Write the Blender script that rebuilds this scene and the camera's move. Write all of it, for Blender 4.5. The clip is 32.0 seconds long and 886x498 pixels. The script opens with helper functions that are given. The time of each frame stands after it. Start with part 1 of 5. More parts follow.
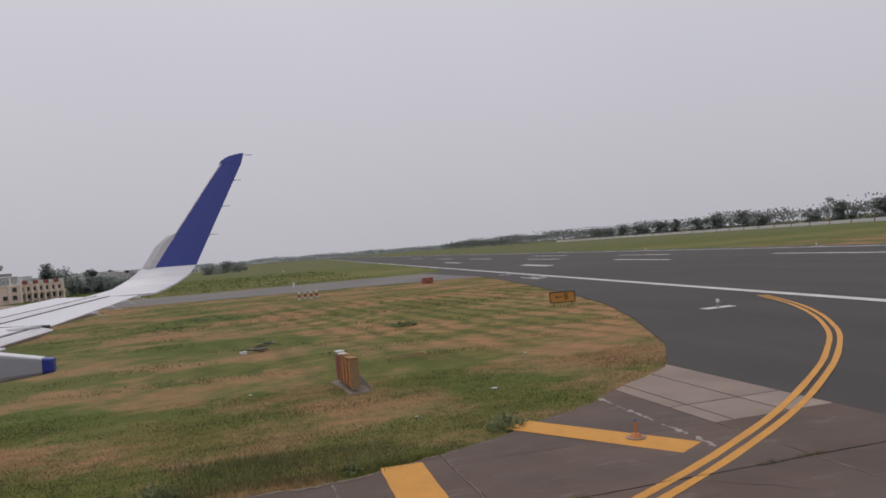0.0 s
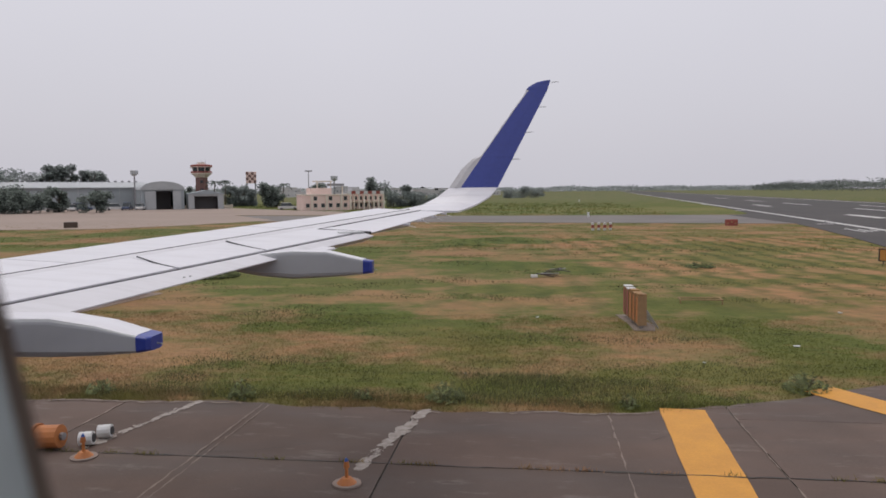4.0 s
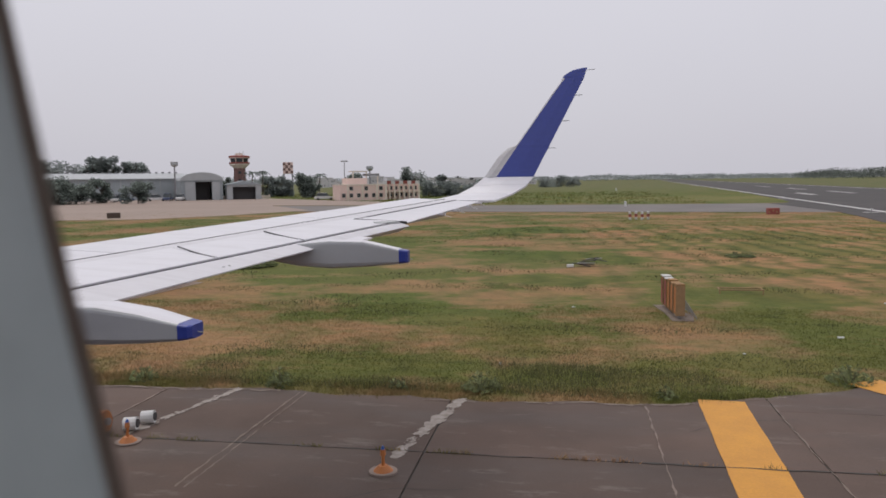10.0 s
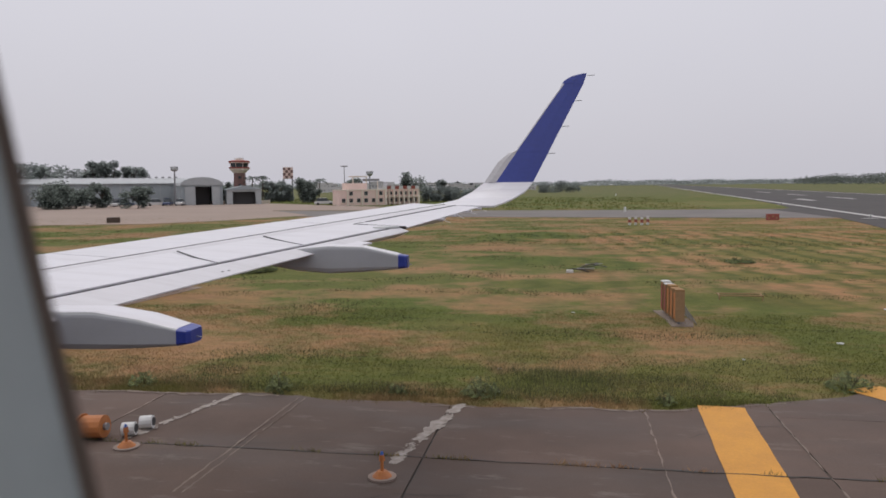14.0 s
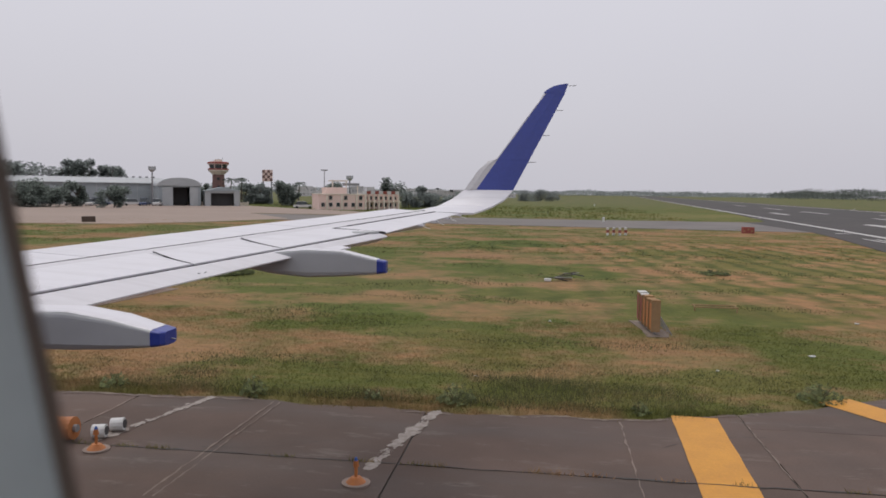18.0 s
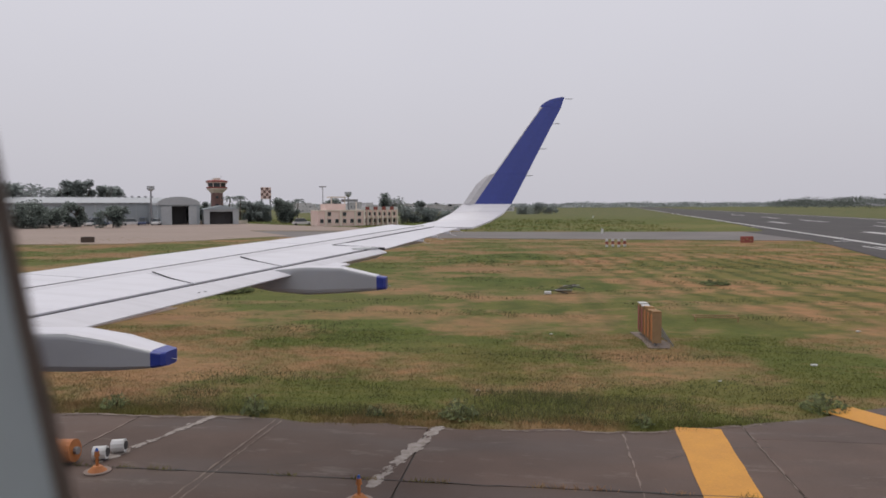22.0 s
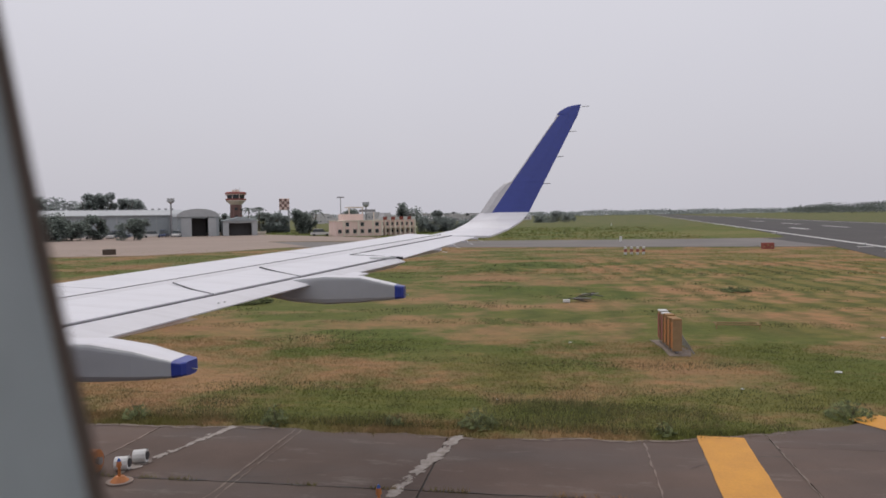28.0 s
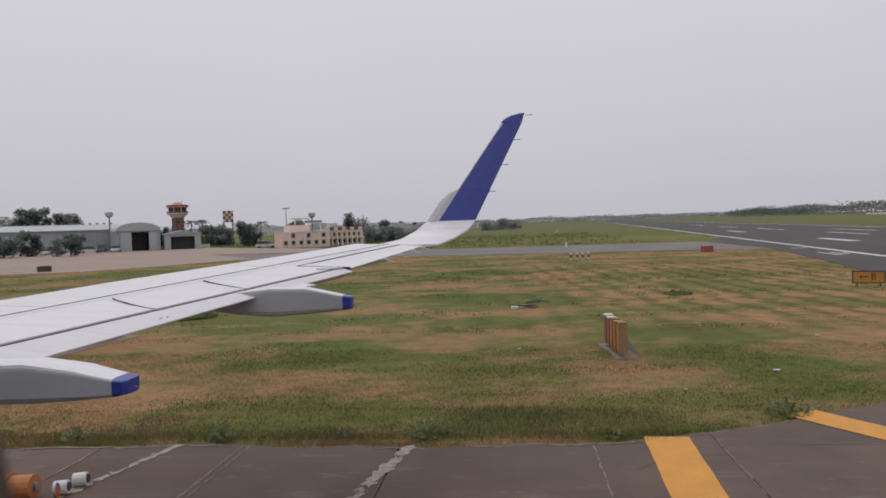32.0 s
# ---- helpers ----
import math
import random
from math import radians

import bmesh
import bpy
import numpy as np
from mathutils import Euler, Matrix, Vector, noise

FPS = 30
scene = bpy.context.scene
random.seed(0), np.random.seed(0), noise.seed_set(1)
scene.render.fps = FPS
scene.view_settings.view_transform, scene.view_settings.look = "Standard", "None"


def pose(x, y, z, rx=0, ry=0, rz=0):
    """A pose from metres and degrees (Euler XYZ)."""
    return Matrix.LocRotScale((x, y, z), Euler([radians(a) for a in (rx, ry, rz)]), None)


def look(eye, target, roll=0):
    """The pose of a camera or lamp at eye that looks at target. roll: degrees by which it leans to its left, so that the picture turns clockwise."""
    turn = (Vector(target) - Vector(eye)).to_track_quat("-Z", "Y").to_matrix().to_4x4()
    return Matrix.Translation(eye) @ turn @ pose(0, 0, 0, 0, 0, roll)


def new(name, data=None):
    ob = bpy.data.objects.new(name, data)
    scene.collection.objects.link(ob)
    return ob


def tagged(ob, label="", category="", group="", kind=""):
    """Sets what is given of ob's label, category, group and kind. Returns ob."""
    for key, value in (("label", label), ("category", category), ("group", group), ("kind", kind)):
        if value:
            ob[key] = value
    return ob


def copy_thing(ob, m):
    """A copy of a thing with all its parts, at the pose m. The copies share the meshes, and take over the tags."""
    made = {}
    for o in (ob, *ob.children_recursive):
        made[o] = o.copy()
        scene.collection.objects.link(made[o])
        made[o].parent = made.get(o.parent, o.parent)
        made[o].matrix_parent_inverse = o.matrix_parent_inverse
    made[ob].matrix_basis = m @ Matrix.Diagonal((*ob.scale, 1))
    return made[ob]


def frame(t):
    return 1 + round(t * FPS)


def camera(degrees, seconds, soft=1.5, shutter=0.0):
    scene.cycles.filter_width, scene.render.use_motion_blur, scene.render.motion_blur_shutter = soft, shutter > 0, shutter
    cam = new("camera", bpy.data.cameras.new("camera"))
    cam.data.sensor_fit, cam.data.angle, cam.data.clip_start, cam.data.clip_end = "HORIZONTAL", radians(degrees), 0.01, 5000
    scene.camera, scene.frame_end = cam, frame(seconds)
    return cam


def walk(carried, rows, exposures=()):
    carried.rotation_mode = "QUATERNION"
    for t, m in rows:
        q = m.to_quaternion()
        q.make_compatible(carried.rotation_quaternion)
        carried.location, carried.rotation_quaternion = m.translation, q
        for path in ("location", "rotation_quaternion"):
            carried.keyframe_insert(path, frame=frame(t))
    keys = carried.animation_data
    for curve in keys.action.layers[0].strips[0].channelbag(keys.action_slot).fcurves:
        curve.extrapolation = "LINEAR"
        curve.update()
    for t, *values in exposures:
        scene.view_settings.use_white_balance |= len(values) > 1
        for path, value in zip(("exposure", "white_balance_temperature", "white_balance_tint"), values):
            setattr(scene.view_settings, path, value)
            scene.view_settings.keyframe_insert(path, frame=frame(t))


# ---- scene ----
# ---- camera: seated at a cabin window, swaying a little and turning where it is ----
cam = camera(61.9, 32.0, soft=1.7)
cam.data.dof.use_dof, cam.data.dof.focus_distance, cam.data.dof.aperture_fstop = True, 30.0, 11.0
# seconds, place along the cabin, height, turn
SEAT = [
    (0, 0.0040, 4.4001, 89.912, 4.576, -15.874),
    (0.5, 0.0040, 4.4002, 86.682, 3.029, -12.588),
    (1, 0.0040, 4.3999, 85.502, 2.951, -9.010),
    (1.5, 0.0040, 4.4001, 85.752, 2.325, -5.536),
    (2, 0.0040, 4.4011, 85.580, 1.892, 0.162),
    (2.5, 0.0040, 4.4004, 85.537, 1.355, 3.344),
    (3, 0.0040, 4.3991, 85.754, 1.069, 5.149),
    (3.5, 0.0040, 4.3992, 85.627, 0.708, 6.246),
    (5.5, 0.0043, 4.4016, 84.708, 0.497, 7.753),
    (6, 0.0043, 4.4009, 84.204, 0.975, 8.291),
    (6.5, 0.0040, 4.4006, 83.966, 1.174, 8.741),
    (7, 0.0037, 4.4022, 83.787, 1.302, 9.202),
    (7.5, 0.0020, 4.4032, 83.913, 1.551, 9.540),
    (8, 0.0002, 4.4028, 83.915, 1.614, 9.766),
    (8.5, -0.0005, 4.4043, 84.129, 1.506, 9.831),
    (9, -0.0012, 4.4018, 84.272, 1.340, 9.721),
    (9.5, -0.0011, 4.4019, 84.545, 0.930, 9.648),
    (10, -0.0009, 4.4017, 84.701, 0.664, 9.564),
    (10.5, -0.0008, 4.4028, 84.775, 0.258, 9.347),
    (11, -0.0007, 4.4022, 84.907, -0.083, 9.379),
    (11.5, -0.0006, 4.4025, 85.099, 0.126, 9.459),
    (12, -0.0006, 4.4015, 85.228, 0.207, 9.631),
    (12.5, -0.0006, 4.4015, 85.184, 0.243, 9.684),
    (13, -0.0005, 4.4019, 85.114, 0.316, 9.631),
    (13.5, 0.0016, 4.4006, 84.907, 0.494, 9.564),
    (14, 0.0038, 4.4010, 85.103, 0.562, 9.554),
    (14.5, 0.0035, 4.4006, 85.304, 0.833, 9.277),
    (16.5, 0.0022, 4.3996, 85.510, 0.145, 9.392),
    (17, 0.0019, 4.3998, 85.576, -0.441, 9.014),
    (17.5, 0.0018, 4.4002, 85.606, -0.590, 8.417),
    (18, 0.0016, 4.4000, 85.603, -0.757, 8.014),
    (18.5, 0.0014, 4.4001, 85.904, -1.042, 7.725),
    (19, 0.0013, 4.4001, 85.616, -0.340, 7.439),
    (19.5, 0.0011, 4.3987, 85.804, -0.412, 7.222),
    (20, 0.0010, 4.3972, 86.099, -0.334, 7.206),
    (20.5, 0.0008, 4.3992, 86.407, -0.458, 7.097),
    (21, 0.0006, 4.3998, 86.357, -0.174, 7.164),
    (21.5, 0.0004, 4.4115, 86.619, 0.072, 7.397),
    (22, 0.0002, 4.4080, 86.720, 0.229, 7.898),
    (22.5, 0.0000, 4.4048, 86.827, 0.500, 8.147),
    (23, -0.0002, 4.4006, 86.937, 0.487, 8.586),
    (23.5, 0.0004, 4.3969, 87.071, 0.735, 8.963),
    (24, 0.0010, 4.3959, 87.130, 0.795, 9.075),
    (24.5, 0.0016, 4.3974, 86.967, 1.026, 9.079),
    (25, 0.0022, 4.3981, 87.245, 0.935, 9.198),
    (25.5, 0.0018, 4.3964, 87.256, 1.209, 9.238),
    (27.5, 0.0004, 4.3969, 87.451, 0.872, 9.395),
    (28, 0.0000, 4.3987, 87.455, 0.822, 9.246),
    (28.5, 0.0001, 4.3980, 87.500, 0.812, 9.050),
    (29, 0.0003, 4.3956, 87.684, 0.959, 8.684),
    (29.5, 0.0005, 4.3940, 87.757, 1.048, 8.135),
    (30, 0.0008, 4.3959, 87.739, 1.010, 7.270),
    (30.5, 0.0019, 4.3956, 87.752, 1.262, 6.393),
    (31, 0.0029, 4.3937, 87.619, 1.514, 5.118),
    (31.5, 0.0040, 4.3969, 87.844, 1.598, 5.716),
    (32, 0.0050, 4.3944, 88.064, 1.820, 5.158),
    ]
walk(cam, [(t, pose(x, 0.0, z, rx, ry, rz)) for t, x, z, rx, ry, rz in SEAT], [(0.0, -0.25), (1.0, -0.12), (2.5, 0.0), (17.0, -0.03), (24.0, -0.07), (28.0, -0.05), (32.0, -0.12)])

# ---- overcast sky and a weak, wide sun ----
world = bpy.data.worlds.new("overcast_sky")
scene.world = world
world.use_nodes = True
wn, wl = world.node_tree.nodes, world.node_tree.links
sky = wn.new("ShaderNodeTexSky")
sky.sky_type, sky.sun_disc = "NISHITA", False
sky.sun_elevation, sky.sun_rotation, sky.dust_density = radians(66), radians(-40), 6.0
dim = wn.new("ShaderNodeMix")
dim.data_type = "RGBA"
dim.inputs["Factor"].default_value = 0.9
boost = wn.new("ShaderNodeVectorMath")
boost.operation = "SCALE"
boost.inputs["Scale"].default_value = 0.09
wl.new(sky.outputs[0], boost.inputs[0])
wl.new(boost.outputs[0], dim.inputs["A"])
tc = wn.new("ShaderNodeTexCoord")
sep = wn.new("ShaderNodeSeparateXYZ")
wl.new(tc.outputs["Generated"], sep.inputs[0])
cloud = wn.new("ShaderNodeTexNoise")
cloud.inputs["Scale"].default_value, cloud.inputs["Detail"].default_value = 1.6, 4.0
wl.new(tc.outputs["Generated"], cloud.inputs["Vector"])
lift = wn.new("ShaderNodeMath")
lift.operation = "MULTIPLY_ADD"
wl.new(cloud.outputs["Fac"], lift.inputs[0])
lift.inputs[1].default_value = 0.22
wl.new(sep.outputs["Z"], lift.inputs[2])
ramp = wn.new("ShaderNodeValToRGB")
e = ramp.color_ramp.elements
e[0].position, e[0].color = 0.05, (0.592, 0.58, 0.642, 1)
e[1].position, e[1].color = 0.7, (0.853, 0.84, 0.906, 1)
wl.new(lift.outputs[0], ramp.inputs[0])
wl.new(ramp.outputs[0], dim.inputs["B"])
wl.new(dim.outputs["Result"], wn["Background"].inputs["Color"])
wn["Background"].inputs["Strength"].default_value = 1.0
sun = new("sun", bpy.data.lights.new("sun", "SUN"))
sun.data.energy, sun.data.angle, sun.data.color = 0.7, radians(40), (1.0, 0.95, 0.88)
sun.matrix_world = look((-25, 30, 90), (0, 0, 0))


# ---- materials ----
def nodes_of(m):
    return m.node_tree.nodes, m.node_tree.links


def noise_node(m, scale, detail=4.0, stretch=None, rough=0.55):
    n, l = nodes_of(m)
    t = n.new("ShaderNodeTexCoord")
    k = n.new("ShaderNodeTexNoise")
    k.inputs["Scale"].default_value, k.inputs["Detail"].default_value = scale, detail
    k.inputs["Roughness"].default_value = rough
    if stretch:
        mp = n.new("ShaderNodeMapping")
        mp.inputs["Scale"].default_value = stretch
        l.new(t.outputs["Object"], mp.inputs[0])
        l.new(mp.outputs[0], k.inputs["Vector"])
    else:
        l.new(t.outputs["Object"], k.inputs["Vector"])
    return k.outputs["Fac"]


def ramp_node(m, fac, stops):
    n, l = nodes_of(m)
    r = n.new("ShaderNodeValToRGB")
    els = r.color_ramp.elements
    while len(els) < len(stops):
        els.new(0.5)
    for el, (p, c) in zip(els, stops):
        el.position, el.color = p, (*c, 1) if len(c) == 3 else c
    l.new(fac, r.inputs[0])
    return r.outputs[0]


def mixed(m, fac, a, b, how="MIX"):
    n, l = nodes_of(m)
    x = n.new("ShaderNodeMix")
    x.data_type, x.blend_type = "RGBA", how
    for key, v in (("Factor", fac), ("A", a), ("B", b)):
        if isinstance(v, (int, float)):
            x.inputs[key].default_value = v
        elif isinstance(v, tuple):
            x.inputs[key].default_value = (*v, 1)
        else:
            l.new(v, x.inputs[key])
    return x.outputs["Result"]


def value(m, op, a, b=None):
    n, l = nodes_of(m)
    x = n.new("ShaderNodeMath")
    x.operation = op
    for i, v in enumerate((a, b)):
        if v is None:
            continue
        if isinstance(v, (int, float)):
            x.inputs[i].default_value = v
        else:
            l.new(v, x.inputs[i])
    return x.outputs[0]


def bump(m, height, strength, distance):
    n, l = nodes_of(m)
    b = n.new("ShaderNodeBump")
    b.inputs["Strength"].default_value, b.inputs["Distance"].default_value = strength, distance
    l.new(height, b.inputs["Height"])
    l.new(b.outputs[0], n["Principled BSDF"].inputs["Normal"])


def material(name, c1, c2=None, scale=4.0, rough=0.7, metal=0.0, fine=None, relief=0.0, distance=0.01, vary=0.0):
    """A surface with two scales of variation: large stains and fine grain."""
    m = bpy.data.materials.new(name)
    m.use_nodes = True
    n, l = nodes_of(m)
    p = n["Principled BSDF"]
    p.inputs["Roughness"].default_value, p.inputs["Metallic"].default_value = rough, metal
    c2 = c2 or tuple(v * 0.8 for v in c1)
    big = noise_node(m, scale, 5.0)
    col = ramp_node(m, big, [(0.3, c1), (0.7, c2)])
    grain = noise_node(m, fine or scale * 14, 3.0)
    col = mixed(m, 0.35, col, ramp_node(m, grain, [(0.25, (0.55, 0.55, 0.55)), (0.75, (1, 1, 1))]), "MULTIPLY")
    if vary:
        info = n.new("ShaderNodeObjectInfo")
        shade = ramp_node(m, info.outputs["Random"], [(0.0, (1 - vary,) * 3), (1.0, (1, 1, 1))])
        col = mixed(m, 1.0, col, shade, "MULTIPLY")
    l.new(col, p.inputs["Base Color"])
    if relief:
        bump(m, grain, relief, distance)
    return m


def island_vary(m, low=0.6):
    n, l = nodes_of(m)
    p = n["Principled BSDF"]
    src = p.inputs["Base Color"].links[0].from_socket
    g = n.new("ShaderNodeNewGeometry")
    shade = ramp_node(m, g.outputs["Random Per Island"], [(0.0, (low,) * 3), (1.0, (1.0, 1.0, 1.0))])
    l.new(mixed(m, 1.0, src, shade, "MULTIPLY"), p.inputs["Base Color"])
    return m


def soft_normal(m, amount):
    """Thin leaves pass light on: bend their shading towards the sky."""
    n, l = nodes_of(m)
    geo = n.new("ShaderNodeNewGeometry")
    x = n.new("ShaderNodeMix")
    x.data_type = "VECTOR"
    x.inputs["Factor"].default_value = amount
    x.inputs["B"].default_value = (0, 0, 1)
    l.new(geo.outputs["Normal"], x.inputs["A"])
    l.new(x.outputs["Result"], n["Principled BSDF"].inputs["Normal"])
    return m


def airy(m, cover):
    """Leaf sprays with gaps in them: light passes, thinning self-shade and softening crowns like haze."""
    n, _ = nodes_of(m)
    n["Principled BSDF"].inputs["Alpha"].default_value = cover
    return m


def grass_material(name, blades):
    m = bpy.data.materials.new(name)
    m.use_nodes = True
    n, l = nodes_of(m)
    p = n["Principled BSDF"]
    p.inputs["Roughness"].default_value = 0.9
    p.inputs["Specular IOR Level"].default_value = 0.15
    t = n.new("ShaderNodeTexCoord")
    s = n.new("ShaderNodeSeparateXYZ")
    l.new(t.outputs["Object"], s.inputs[0])
    patch = noise_node(m, 0.06, 5.0, (0.6, 1.0, 1.0), 0.6)
    mid = noise_node(m, 0.5, 5.0, (0.45, 1.0, 1.0))
    fine = noise_node(m, 5.0, 4.0)
    green, dark_green, olive = (0.098, 0.126, 0.026), (0.068, 0.092, 0.018), (0.172, 0.148, 0.050)
    tan, straw, brown = (0.35, 0.196, 0.096), (0.38, 0.228, 0.108), (0.30, 0.155, 0.095)
    # distance from the pavement, made uneven
    y = value(m, "ADD", s.outputs["Y"], value(m, "MULTIPLY", value(m, "SUBTRACT", patch, 0.5), 30.0))
    y = value(m, "ADD", y, value(m, "MULTIPLY", value(m, "SUBTRACT", mid, 0.5), 8.0))
    far_y = value(m, "DIVIDE", y, 400.0)
    # the side that is left to grow, and the side that is mown dry
    rough = ramp_node(m, far_y, [(0.034, brown), (0.039, olive), (0.044, (0.30, 0.195, 0.09)), (0.050, tan), (0.058, olive), (0.068, green), (0.092, (0.25, 0.18, 0.085)), (0.108, green), (0.145, olive), (0.17, green), (0.235, (0.28, 0.20, 0.10)), (0.30, olive), (0.36, green), (0.55, green), (0.9, (0.12, 0.135, 0.055))])
    mown = ramp_node(m, far_y, [(0.034, brown), (0.040, olive), (0.056, green), (0.070, tan), (0.12, (0.36, 0.235, 0.105)), (0.18, straw), (0.23, tan), (0.28, olive), (0.34, green), (0.42, (0.17, 0.17, 0.055)), (0.5, green), (0.9, (0.12, 0.135, 0.055))])
    side = value(m, "ADD", s.outputs["X"], value(m, "MULTIPLY", value(m, "SUBTRACT", noise_node(m, 0.11, 4.0), 0.5), 34.0))
    side = value(m, "DIVIDE", value(m, "ADD", side, 12.0), 26.0)
    zone = mixed(m, ramp_node(m, side, [(0.45, (0, 0, 0)), (0.95, (1, 1, 1))]), rough, mown)
    # long drifts of green and of dry brown across the field
    drift = noise_node(m, 0.13, 9.0, (0.8, 1.0, 1.0), 0.68)
    drifts = ramp_node(m, drift, [(0.34, dark_green), (0.47, green), (0.51, (0.20, 0.155, 0.068)), (0.555, (0.305, 0.182, 0.092)), (0.68, (0.35, 0.175, 0.110))])
    far_mix = ramp_node(m, value(m, "DIVIDE", s.outputs["Y"], 400.0), [(0.26, (0.74, 0.74, 0.74)), (0.36, (0.2, 0.2, 0.2))])
    col = mixed(m, far_mix, zone, drifts)
    tufts = ramp_node(m, noise_node(m, 1.6, 6.0, (0.6, 1.0, 1.0), 0.65), [(0.34, (0.74, 0.78, 0.72)), (0.52, (1.0, 1.0, 1.0)), (0.68, (1.18, 1.10, 1.02))])
    col = mixed(m, 0.75, col, tufts, "MULTIPLY")
    # mown swathes fan out across the dry field, broken here and there
    sx = value(m, "ADD", s.outputs["X"], value(m, "MULTIPLY", s.outputs["Y"], 0.10))
    sx = value(m, "ADD", sx, value(m, "MULTIPLY", mid, 3.0))
    wave = value(m, "SINE", value(m, "MULTIPLY", sx, 3.3))
    stripe = ramp_node(m, value(m, "MULTIPLY_ADD", wave, 0.5), [(0.05, (0.45, 0.60, 0.38)), (0.6, (1.14, 1.05, 1.02))])
    infield = ramp_node(m, value(m, "DIVIDE", s.outputs["Y"], 400.0), [(0.06, (0, 0, 0)), (0.085, (1, 1, 1)), (0.17, (1, 1, 1)), (0.2, (0, 0, 0))])
    infield = value(m, "MULTIPLY", infield, ramp_node(m, value(m, "ADD", side, value(m, "MULTIPLY", value(m, "SUBTRACT", patch, 0.5), 2.4)), [(0.2, (0, 0, 0)), (0.75, (0.85, 0.85, 0.85))]))
    col = mixed(m, infield, col, mixed(m, 0.9, col, stripe, "MULTIPLY"))
    col = mixed(m, 0.5, col, ramp_node(m, fine, [(0.3, (0.72, 0.72, 0.7)), (0.7, (1.08, 1.06, 1.0))]), "MULTIPLY")
    l.new(col, p.inputs["Base Color"])
    if blades:
        l.new(mixed(m, 1.0, col, (1.5, 1.5, 1.42), "MULTIPLY"), p.inputs["Base Color"])
        island_vary(m, 0.84)
        soft_normal(m, 0.92)
        airy(m, 0.75)
    else:
        bump(m, fine, 0.7, 0.06)
    return m


def paint(name, c, rough=0.34):
    m = material(name, c, tuple(v * 0.965 for v in c), 0.6, rough, 0, 9)
    n, l = nodes_of(m)
    p = n["Principled BSDF"]
    src = p.inputs["Base Color"].links[0].from_socket
    streak = ramp_node(m, noise_node(m, 1.0, 6.0, (0.9, 9.0, 1.0), 0.6), [(0.45, (1, 1, 1)), (0.75, (0.80, 0.79, 0.78))])
    col = mixed(m, 0.6, src, streak, "MULTIPLY")
    l.new(col, p.inputs["Base Color"])
    for nd in n:
        if nd.type == "MIX" and nd.blend_type == "MULTIPLY" and not nd.inputs["Factor"].is_linked and abs(nd.inputs["Factor"].default_value - 0.35) < 0.01:
            nd.inputs["Factor"].default_value = 0.06
    return m


MAT_GROUND = grass_material("dry_and_green_grass_ground", False)
MAT_BLADES = grass_material("grass_blades", True)


def concrete(name, c1, c2, vary=0.25):
    m = material(name, c1, c2, 0.5, 0.75, 0, 30, 0.4, 0.004, vary)
    n, l = nodes_of(m)
    p = n["Principled BSDF"]
    src = p.inputs["Base Color"].links[0].from_socket
    scuff = ramp_node(m, noise_node(m, 1.3, 9.0, (0.5, 1.6, 1.0), 0.72), [(0.57, (0, 0, 0)), (0.66, (1, 1, 1))])
    stain = ramp_node(m, noise_node(m, 0.35, 6.0, (0.35, 1.0, 1.0), 0.6), [(0.42, (0, 0, 0)), (0.62, (1, 1, 1))])
    col = mixed(m, value(m, "MULTIPLY", stain, 0.32), src, (0.035, 0.032, 0.03))
    col = mixed(m, value(m, "MULTIPLY", scuff, 0.30), col, (0.27, 0.24, 0.215))
    l.new(col, p.inputs["Base Color"])
    p.inputs["Specular IOR Level"].default_value = 0.25
    rr = ramp_node(m, stain, [(0.0, (0.85,) * 3), (1.0, (0.6,) * 3)])
    l.new(rr, p.inputs["Roughness"])
    return m


MAT_TALL = airy(soft_normal(island_vary(material("fresh_tall_grass", (0.18, 0.225, 0.050), (0.28, 0.225, 0.095), 0.7, 0.9), 0.85), 0.97), 0.65)
MAT_SLAB = concrete("weathered_dark_concrete", (0.178, 0.124, 0.101), (0.124, 0.088, 0.072))
MAT_PALE_SLAB = concrete("pale_old_concrete", (0.42, 0.33, 0.275), (0.33, 0.255, 0.215))
MAT_JOINT = material("dark_joint_filler", (0.03, 0.027, 0.024), (0.05, 0.045, 0.035), 3)
MAT_ASPHALT = material("runway_asphalt", (0.060, 0.050, 0.046), (0.042, 0.036, 0.033), 0.15, 0.8, 0, 18, 0.4, 0.006)


def streaks(m, stretch, dark, amount):
    n, l = nodes_of(m)
    p = n["Principled BSDF"]
    src = p.inputs["Base Color"].links[0].from_socket
    s = ramp_node(m, noise_node(m, 1.0, 5.0, stretch, 0.6), [(0.42, (0, 0, 0)), (0.66, (1, 1, 1))])
    l.new(mixed(m, value(m, "MULTIPLY", s, amount), src, dark), p.inputs["Base Color"])


streaks(MAT_ASPHALT, (0.22, 0.02, 1.0), (0.022, 0.020, 0.019), 0.6)
MAT_ROAD = material("grey_taxiway_asphalt", (0.20, 0.178, 0.165), (0.15, 0.136, 0.128), 0.12, 0.85, 0, 6)
MAT_APRON = material("sandy_concrete_apron", (0.35, 0.265, 0.215), (0.29, 0.225, 0.185), 0.05, 0.85, 0, 2)
MAT_YELLOW = material("worn_yellow_paint", (0.69, 0.315, 0.032), (0.58, 0.26, 0.03), 1.5, 0.6, 0, 25, 0.3, 0.003)
MAT_RIM = material("sandy_slab_rim", (0.27, 0.215, 0.175), (0.17, 0.13, 0.105), 1.6, 0.9, 0, 24, 0.4, 0.006)
